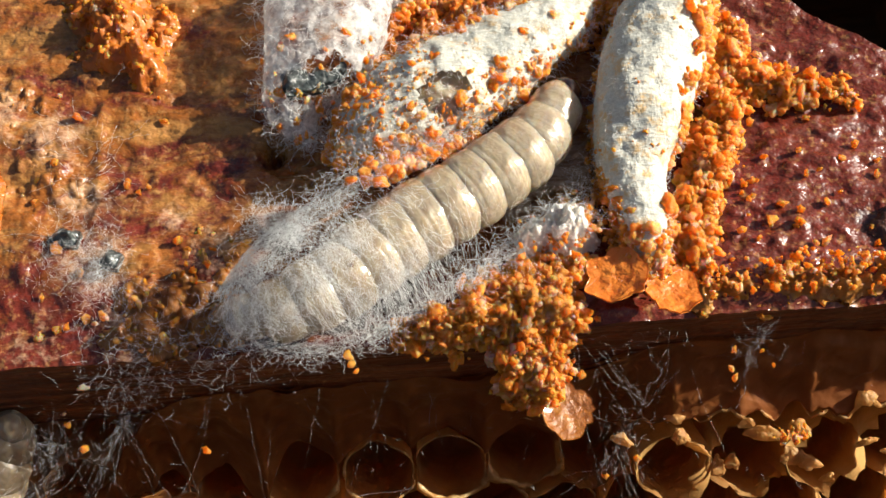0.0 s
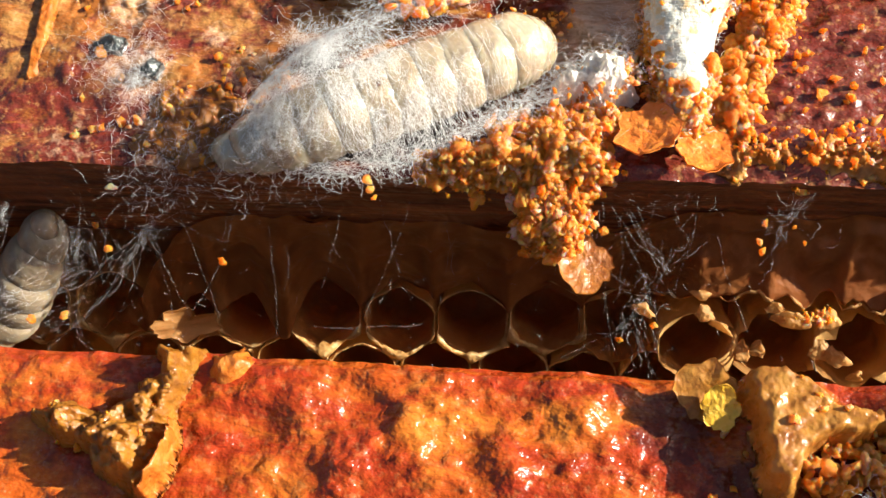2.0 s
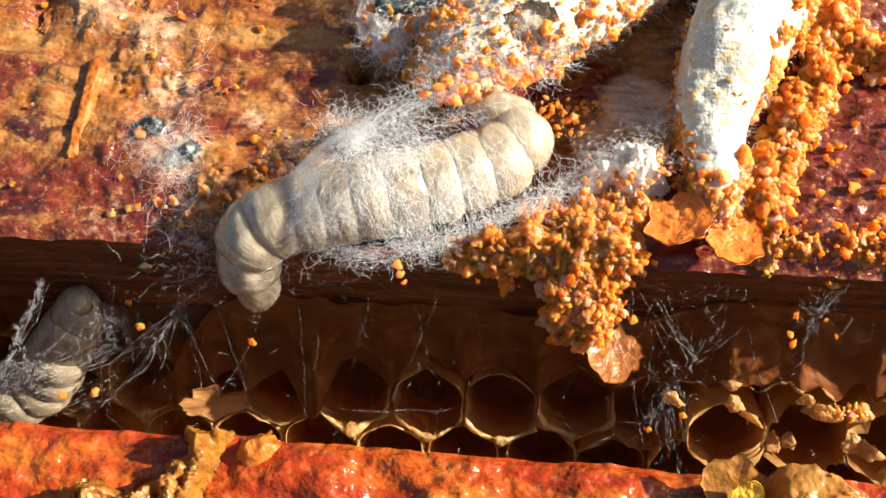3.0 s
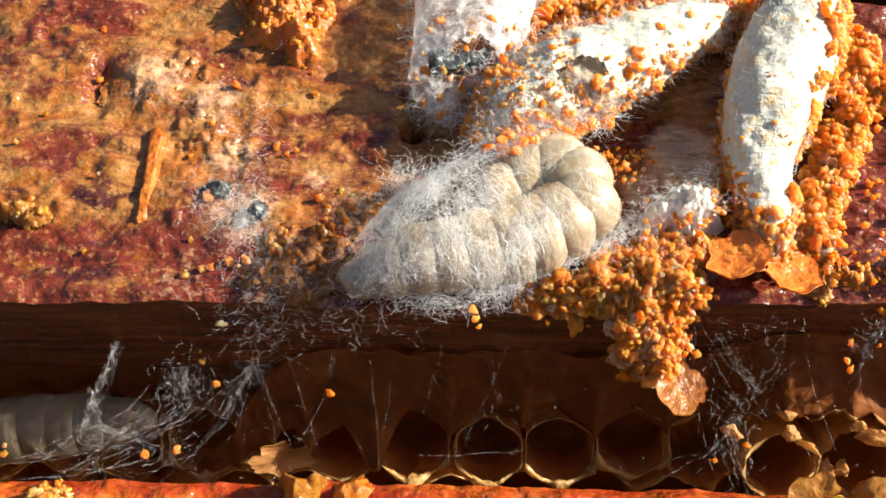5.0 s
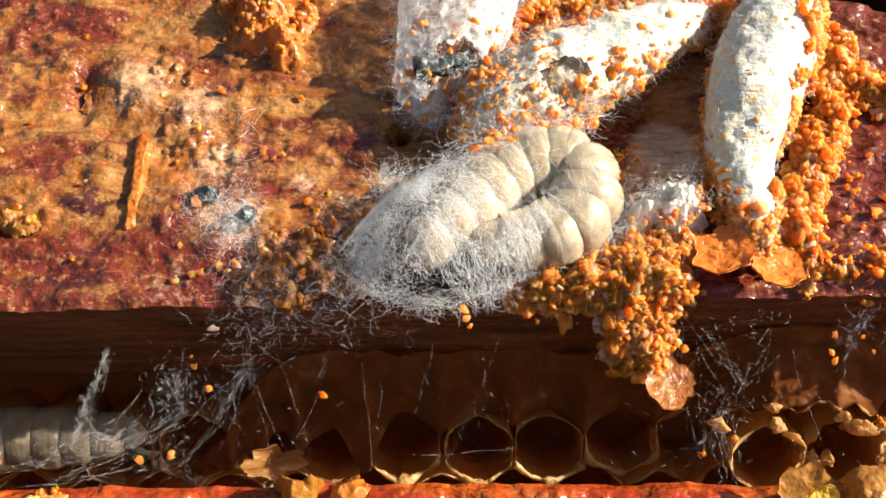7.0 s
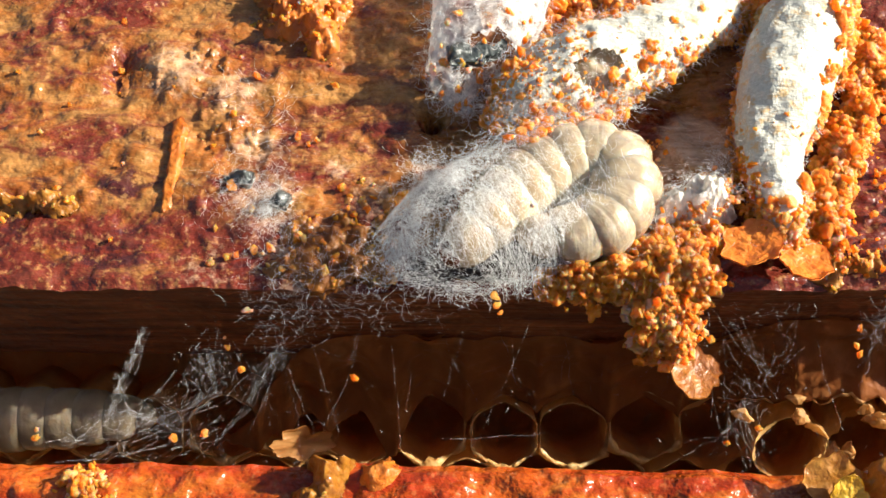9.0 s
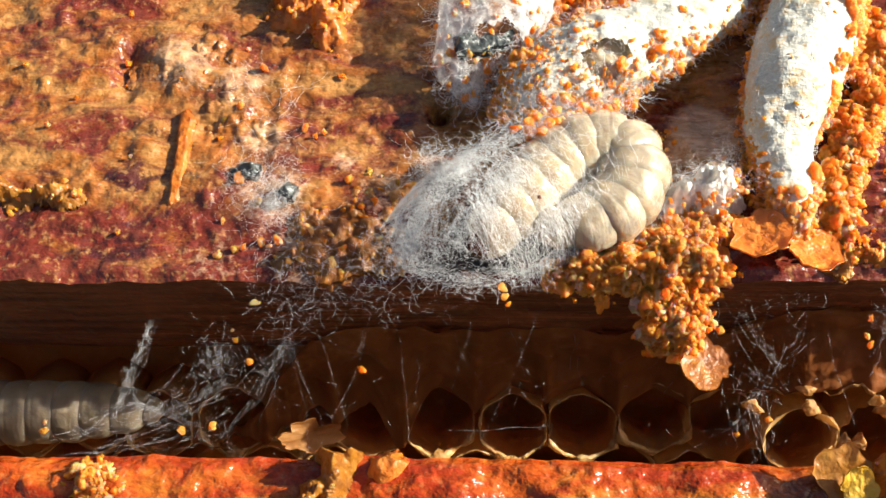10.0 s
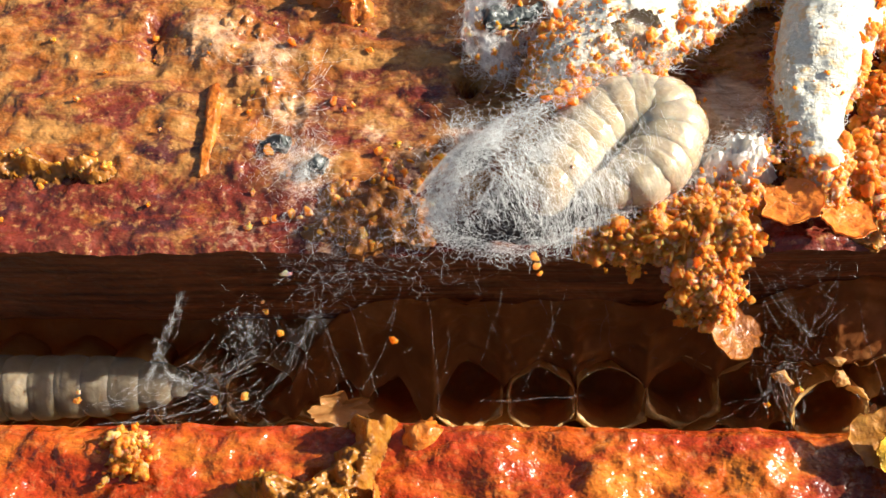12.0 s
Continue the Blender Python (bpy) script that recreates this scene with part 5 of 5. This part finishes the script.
heap("frass_heap", "frass mixed into the ridge at the bar edge", [(13, 0.6), (13, 2.6), (18, 3.2), (24, 3.4), (28, 3.2), (28, 1.2), (20, 0.6)], 260, 1.0, 104, (0.1, 0.28), 0.6)
heap("frass_heap", "fine yellow frass strewn in white silk", [(3.0, 4.4), (4.4, 6.4), (6.4, 7.2), (8.4, 7.0), (8.2, 4.6), (6.0, 3.8)], 150, 0.7, 109, (0.08, 0.2), 1.9)
heap("frass_heap", "frass stuck between the two cocoons", [(9.0, 22), (10.6, 18.6), (12.0, 21), (13.2, 25), (10, 26)], 380, 1.7, 105)
heap("frass_heap", "amber frass under the brown glue lump", [(16.5, -17.2), (18.5, -16.2), (21.5, -15.8), (24.0, -17.0), (22.5, -18.2), (19.0, -18.8), (17.0, -19.4)], 200, 1.2, 106, (0.24, 0.44), singles=120)
heap("frass_heap", "small pile of orange frass on the lower bar", [(-33.5, -13.2), (-31, -12.9), (-30.2, -14.8), (-31.0, -16.4), (-33.0, -15.6)], 260, 0.9, 107, (0.14, 0.3), singles=90)
heap("frass_heap", "frass behind the white cocoons", [(-4, 21.8), (3, 23.2), (8, 24.4), (9, 26), (-2, 26), (-6, 22)], 700, 1.4, 108)
heap("frass_heap", "fine frass pasted along the cocoon's shaded side", [(9.6, 2.4), (8.7, 5.5), (8.4, 9), (9.2, 13.5), (10.4, 17), (10.9, 16.6), (9.9, 13), (9.5, 9), (9.8, 5.5), (10.6, 3)], 620, 2.2, 110, (0.09, 0.22))
heap("frass_heap", "orange crumbs caught on the torn wax", [(18.6, -5.6), (20.8, -5.6), (20.9, -6.8), (19.4, -7.0)], 60, 0.6, 112, (0.08, 0.22), -6.0)
heap("frass_heap", "yellow frass crumbs mixed into the matted silk", [(3.6, 5.4), (5.0, 7.0), (7.0, 8.2), (8.4, 8.2), (8.3, 6.9), (6.6, 5.8), (5.0, 4.8)], 150, 1.0, 113, (0.08, 0.3), 0.9)
heap("frass_heap", "fine frass beside the cocoon's open end", [(-2, 10.4), (1.5, 12), (4.2, 11.8), (4.0, 9.4), (2.2, 8.0), (0.5, 9.5)], 150, 0.6, 109, (0.06, 0.2))


def loose_pellets():
    """Single pellets lying about, all alike but for size and turn."""
    r = np.random.default_rng(120)
    shapes = pellet_shapes(120, PELLET)
    spots = [(x, y, None) for x, y in ((16.9, 10.8), (19.3, 8.9), (20.5, 7.0), (22.7, 4.1), (21.2, 5.6), (18.2, 6.4), (17.4, 5.2), (24.4, 7.6), (26.2, 11.0), (22.4, 10.8), (18.4, 8.6), (18.1, 8.0), (18.3, 7.4), (20.8, 2.9), (23.4, 9.2), (27.2, 8.8))]
    for _ in range(24):
        spots.append((r.uniform(-27, -16), r.uniform(1, 8.5), None))
    for _ in range(18):
        spots.append((r.uniform(-44, -16), r.uniform(2, 24), None))
    for _ in range(24):
        spots.append((r.uniform(14, 32), r.uniform(3, 16), None))
    for _ in range(10):
        spots.append((r.uniform(8, 24), r.uniform(-21, -14), None))
    spots += [(-23.9, -1.3, -1.0), (-26.0, -1.7, -4.0), (-25.8, -2.4, -4.1), (-24.6, -4.1, -4.0), (-16.9, -5.2, -3.0), (-28.3, -9.3, -3.6), (-26.4, -8.9, -3.8), (18.0, 0.0, -1.0), (18.5, -0.1, -1.2), (18.2, -1.6, -3.0), (16.1, -2.5, -3.2), (16.3, -3.0, -3.4), (16.5, -1.4, -3.0), (18.9, -2.4, -3.4), (6.6, -2.2, -3.0), (1.9, -3.6, -2.6), (10.2, -6.4, -8.0), (8.1, -7.2, -8.5), (-36.4, -10.2, -1.4), (-36.2, -9.9, -0.9), (-7.6, -1.6, 1.4), (-7.5, -1.9, 0.8), (-7.3, -2.2, 0.3), (7.9, 2.6, 1.5), (9.4, 3.4, 1.6)]
    for x, y, z in spots:
        size = r.uniform(0.14, 0.32)
        high = float(top_height(np.array([x]), np.array([y]), 1 if y > -3 else 2, UPPER_BUMPS if y > -3 else LOWER_BUMPS)[0]) + 0.25
        ob = new("frass_pellet", shapes[r.integers(12)])
        ob.matrix_basis = pose(x * MM, y * MM, (high if z is None else z) * MM, *r.uniform(0, 360, 3)) @ Matrix.Diagonal((size, size, size * 1.2, 1))
        label = "small orange frass pellet lying on the bar" if z is None else "small orange frass pellet caught in silk over the gap"
        tagged(ob, label, "frass pellet", "loose frass pellets")


loose_pellets()
for x, y, size in ((-25.4, 8.3, 1.35), (-22.4, 6.4, 0.8)):
    tagged(slab("husk_fragment", [(x - size, y - 0.3), (x, y + 0.5), (x + size, y + 0.3), (x + 0.6 * size, y - 0.6)], 0.7, HUSK, 0.8, lumps=0.3, ragged=0.2, step=0.1, seed=int(10 * size)), "shiny black husk fragment under silk", "husk")


# ---- larvae ----
def segment_mesh(radius, length, seed):
    """One ring of a caterpillar's body, its axis along z: longer on the side that is outermost when it curls."""
    n, k = 40, 56
    u = np.linspace(-1, 1, n)
    a = 2 * np.pi * np.arange(k) / k
    q = np.random.default_rng(seed)
    r = radius * (1 - 0.95 * np.abs(u) ** 2.5) ** 0.5
    fold = np.ones((n, k))
    for at, deep_fold in ((q.uniform(-0.30, -0.16), 0.010), (q.uniform(0.10, 0.24), 0.024)):
        line = at + 0.07 * np.sin(a + q.uniform(0, 6)) + 0.035 * np.sin(3 * a + q.uniform(0, 6))
        fold -= deep_fold * (0.6 + 0.4 * np.sin(2 * a + q.uniform(0, 6))) * np.exp(-(((u[:, None] - line) / 0.045) ** 2))
    for at in np.pi + q.uniform(-0.9, 0.9, 5):  # short creases on the inner side of the curl
        fold -= 0.015 * np.exp(-(((a - at) / 0.07) ** 2)) * np.exp(-(((u[:, None] - q.uniform(-0.2, 0.2)) / 0.35) ** 2))
    reach = length * (1 + 0.16 * np.cos(a))
    v = np.stack([r[:, None] * fold * np.cos(a), r[:, None] * fold * np.sin(a) * 0.96, reach * u[:, None]], -1)
    v = v * (1 + 0.035 * fbm(v, 1.6, 3, seed))[..., None]
    i, j = np.meshgrid(np.arange(n - 1), np.arange(k), indexing="ij")
    f = np.stack([i * k + j, i * k + (j + 1) % k, (i + 1) * k + (j + 1) % k, (i + 1) * k + j], -1).reshape(-1, 4)
    return v.reshape(-1, 3), [*f, tuple(range(k))[::-1], tuple((n - 1) * k + np.arange(k))]


RADII = (1.45, 2.05, 2.35, 2.5, 2.6, 2.66, 2.66, 2.62, 2.55, 2.5, 2.42, 2.2, 1.8)


def larva(label, scale=1.0, skin=SKIN, cap=HEAD, cap_label="glossy dark brown head capsule"):
    """A wax moth larva: an empty with thirteen body rings and a head, tail first."""
    thing = empty("wax_moth_larva")
    parts = []
    for n, radius in enumerate(RADII):
        v, f = segment_mesh(radius * scale, 2.25 * scale, 200 + n)
        parts.append(solid("body_segment", v, f, skin, thing))
    v = BALL_V * (1.15, 1.0, 1.2) * scale * (1 + 0.05 * fbm(BALL_V, 1, 2, 9))[:, None]
    head = solid("head", v, BALL_F, cap, thing, cap_label)
    tagged(thing, label, "larva")
    return thing, [*parts, head]


def along(points, count, z):
    """Poses, tail to head, evenly spaced on a line through the points."""
    p = np.array([(*q[:2], q[2] if len(q) > 2 else z) for q in points], float)
    c = spline(p, count)
    way = np.gradient(c, axis=0)
    out = []
    for q, w in zip(c, way):
        w = Vector(w).normalized()
        side = w.cross(Vector((0, 0, 1))).normalized()
        up = side.cross(w).normalized()
        m = Matrix((side, up, w)).transposed().to_4x4()
        m.translation = Vector(q) * MM
        out.append(m)
    return out


crawler, crawler_parts = larva("cream-grey wax moth larva turning round in its silk nest")
sleeper, sleeper_parts = larva("grey-cream wax moth larva in the dark gap between bars", 0.97, SHADED_SKIN, SHADED_SKIN, "pale blunt head")
resting, resting_parts = larva("cream wax moth larva curled in the fuzzy cocoon", 0.95)
for ob, m in zip(resting_parts, along([(35.5, -26, 2.5), (32.5, -23.8, 4.5), (29.5, -23.0, 5.4), (27, -23.6, 4.8), (25.1, -25.5, 3.5), (25.5, -29, 2.6)], 14, 3.0)):
    ob.matrix_basis = m


speck = tagged(solid("dirt_speck", BALL_V * (0.13, 0.17, 0.1) * (1 + 0.4 * fbm(BALL_V, 0.7, 3, 61))[:, None], BALL_F, HEAD), "tiny dark brown grain caught in the silk", "dirt")


def motions():
    """The crawling larva backs down its nest and turns round; the other one slides off along the gap."""
    crawl = {
        0: [(-13.1, 1.3, 1.9), (-10.7, 1.6, 2.2), (-7.6, 3.1), (-4.3, 5.6), (-0.7, 7.7), (2.4, 9.7), (5.2, 12.0), (6.7, 14.3), (7.4, 15.4)],
        0.5: [(-13.8, 1.6, 1.9), (-10.9, 2.5, 2.2), (-7.8, 4.5), (-5.0, 6.4), (-1.8, 7.8), (1.4, 9.3), (4.0, 10.4), (5.6, 11.0), (6.7, 11.8)],
        1: [(-13.9, 2.2, 1.9), (-10.8, 2.7, 2.2), (-8.0, 3.9), (-5.2, 5.1), (-2.4, 6.2), (0.1, 7.2), (2.5, 8.1), (4.5, 8.7), (5.6, 9.5)],
        1.5: [(-14.5, 1.9, 1.9), (-11.4, 2.5, 2.1), (-8.7, 3.7), (-6.1, 4.9), (-3.8, 6.1), (-1.5, 7.0), (0.6, 7.9), (1.7, 9.0, 1.4), (1.5, 10.3, -0.6)],
        2: [(-15.6, 0.8, 0.5), (-12.3, 1.2, 2.0), (-9.3, 2.4, 2.5), (-6.6, 3.7), (-4.0, 5.0), (-1.6, 6.0), (0.1, 6.9), (1.2, 8.1, 1.4), (1.0, 9.4, -0.6), (-0.0, 9.7, -1.6)],
        2.5: [(-16.3, -1.8, -2.2), (-16.4, -0.6, 0.2), (-15.3, 0.9, 1.8), (-12.9, 1.8, 1.9), (-9.8, 2.7, 2.4), (-7.1, 3.7), (-4.4, 4.8), (-2.4, 6.1), (-0.8, 7.2), (-0.0, 8.5, 1.4), (-0.4, 9.7, -0.6), (-1.6, 10.0, -1.8)],
        3: [(-17.1, -1.3, -2.4), (-17.2, -0.6, 0.0), (-16.0, 0.5, 1.8), (-13.7, 1.4, 1.9), (-10.9, 2.2, 2.2), (-8.2, 2.8), (-5.5, 3.7), (-2.8, 5.0), (-1.1, 6.3), (-1.1, 7.9), (-2.4, 8.5), (-3.6, 7.9)],
        3.5: [(-17.2, -1.3, -2.4), (-17.2, -0.2, 0.0), (-15.7, 0.5, 1.8), (-13.5, 1.4, 1.9), (-10.6, 1.8, 2.2), (-7.5, 2.4), (-4.8, 3.0), (-2.6, 4.2), (-1.8, 6.0), (-2.7, 7.6), (-4.3, 8.1), (-5.4, 7.1)],
        4.5: [(-15.8, -0.6, 0.2), (-14.2, 0.8, 1.8), (-12.0, 1.4, 2.0), (-9.2, 1.8), (-6.2, 2.3), (-3.8, 3.1), (-1.8, 4.5), (-1.0, 6.2), (-2.0, 7.8), (-4.0, 8.2), (-5.9, 7.2), (-7.0, 6.0)],
        5.5: [(-12.9, 2.0, 1.9), (-10.4, 1.7, 2.3), (-7.6, 2.1), (-4.7, 2.9), (-2.4, 4.0), (-0.7, 5.8), (-0.6, 7.5), (-2.0, 8.5), (-4.0, 8.4), (-5.7, 7.3), (-7.6, 6.0)],
        6: [(-11.6, 1.9, 2.1), (-8.7, 2.0), (-5.9, 2.6), (-3.0, 3.4), (-0.9, 4.8), (-0.1, 6.7), (-0.9, 8.3), (-3.1, 8.7), (-5.2, 8.3), (-7.0, 6.8), (-8.5, 5.5)],
        6.5: [(-6.5, 2.2), (-3.6, 2.8), (-1.5, 3.7), (0.1, 5.3), (0.5, 7.1), (-0.7, 8.6), (-2.9, 8.8), (-4.9, 8.1), (-6.6, 6.4), (-8.4, 4.4), (-9.9, 2.8, 2.4)],
        7: [(-5.3, 2.7), (-2.9, 3.0), (-0.9, 3.9), (0.2, 5.6), (0.2, 7.5), (-1.0, 8.8), (-3.3, 8.7), (-5.5, 7.4), (-7.4, 5.3), (-9.3, 3.4, 2.5), (-10.5, 1.9, 2.3)],
        7.5: [(-4.1, 2.8), (-1.8, 3.2), (0.0, 4.3), (1.1, 6.3), (0.8, 8.1), (-0.9, 8.8), (-3.1, 8.4), (-5.4, 7.1), (-7.3, 5.1), (-9.0, 3.0), (-10.4, 1.4, 2.3)],
        9.5: [(-3.9, 2.3), (-1.7, 2.6), (-0.2, 3.7), (0.8, 5.8), (0.5, 7.6), (-0.9, 8.6), (-2.9, 8.2), (-5.1, 6.7), (-6.9, 4.9), (-8.6, 2.8), (-9.9, 1.2, 2.4)],
        10: [(-3.5, 2.4), (-1.3, 3.0), (0.3, 4.6), (0.9, 6.6), (0.3, 8.2), (-1.2, 8.6), (-3.1, 8.0), (-4.8, 6.6), (-6.3, 4.8), (-7.8, 2.8), (-8.8, 1.2)],
        10.5: [(-2.8, 2.5), (-0.9, 3.2), (0.5, 4.7), (1.0, 6.8), (0.5, 8.4), (-1.1, 8.8), (-3.0, 8.2), (-4.7, 6.8), (-6.2, 4.9), (-7.6, 2.9), (-8.6, 1.1)],
        11: [(-3.1, 2.4), (-1.1, 3.0), (0.3, 4.6), (0.9, 6.7), (0.3, 8.4), (-1.2, 8.9), (-3.2, 8.3), (-4.9, 6.8), (-6.4, 4.7), (-7.7, 2.8), (-8.6, 1.5)],
        11.5: [(-2.6, 2.8), (-0.9, 3.2), (0.4, 4.7), (1.0, 6.8), (0.4, 8.4), (-1.1, 8.9), (-3.1, 8.4), (-4.8, 6.9), (-6.2, 4.9), (-7.4, 3.1), (-8.1, 1.9)],
        12: [(-2.0, 3.2), (-0.3, 4.1), (0.9, 5.8), (1.4, 7.6), (0.8, 9.1), (-1.0, 9.2), (-2.8, 8.5), (-4.4, 7.0), (-5.6, 5.2), (-6.5, 3.5), (-7.2, 2.2)],
    }
    poses = {t: along([(*q[:2], q[2] if len(q) > 2 else 2.5) for q in p], 14, 2.5) for t, p in crawl.items()}
    for n, ob in enumerate(crawler_parts):
        walk(ob, [(t, poses[t][n]) for t in sorted(poses)])
    upright = [(-44.5, -9.5, -22.5), (-41.0, -7.6, -18.6), (-37.6, -6.0, -15), (-34.2, -4.6, -13), (-32.2, -3.4, -10), (-30.9, -1.9, -8.4), (-30.2, -1.4, -6.6)]
    lying = [(-58, -3.4, -14.6), (-53.5, -3.2, -14.5), (-49, -3.1, -14.4), (-45.5, -3.0, -14.4), (-42, -2.9, -14.4), (-36.2, -2.7, -14.4), (-32.6, -2.6, -14.4)]
    later = [(x - 1.6, y - 0.3, z) for x, y, z in lying]
    for t, p in ((0, upright), (3.5, upright), (4.5, [tuple(0.5 * (a + b) for a, b in zip(u, v)) for u, v in zip(upright, lying)]), (5.5, lying), (7.0, lying), (9.5, later), (12.0, later)):
        poses[-1 - t] = along(p, 14, -8.0)
    walk(speck, [(t, pose(x * MM, y * MM, 6.0 * MM)) for t, x, y in ((0, -6.95, 2.1), (3.5, -6.8, 2.2), (5.5, -6.1, 2.15), (6.5, -5.35, 2.35), (12, -5.4, 2.1))])
    for n, ob in enumerate(sleeper_parts):
        walk(ob, [(t, poses[-1 - t][n]) for t in (0, 3.5, 4.5, 5.5, 7.0, 9.5, 12.0)])


motions()
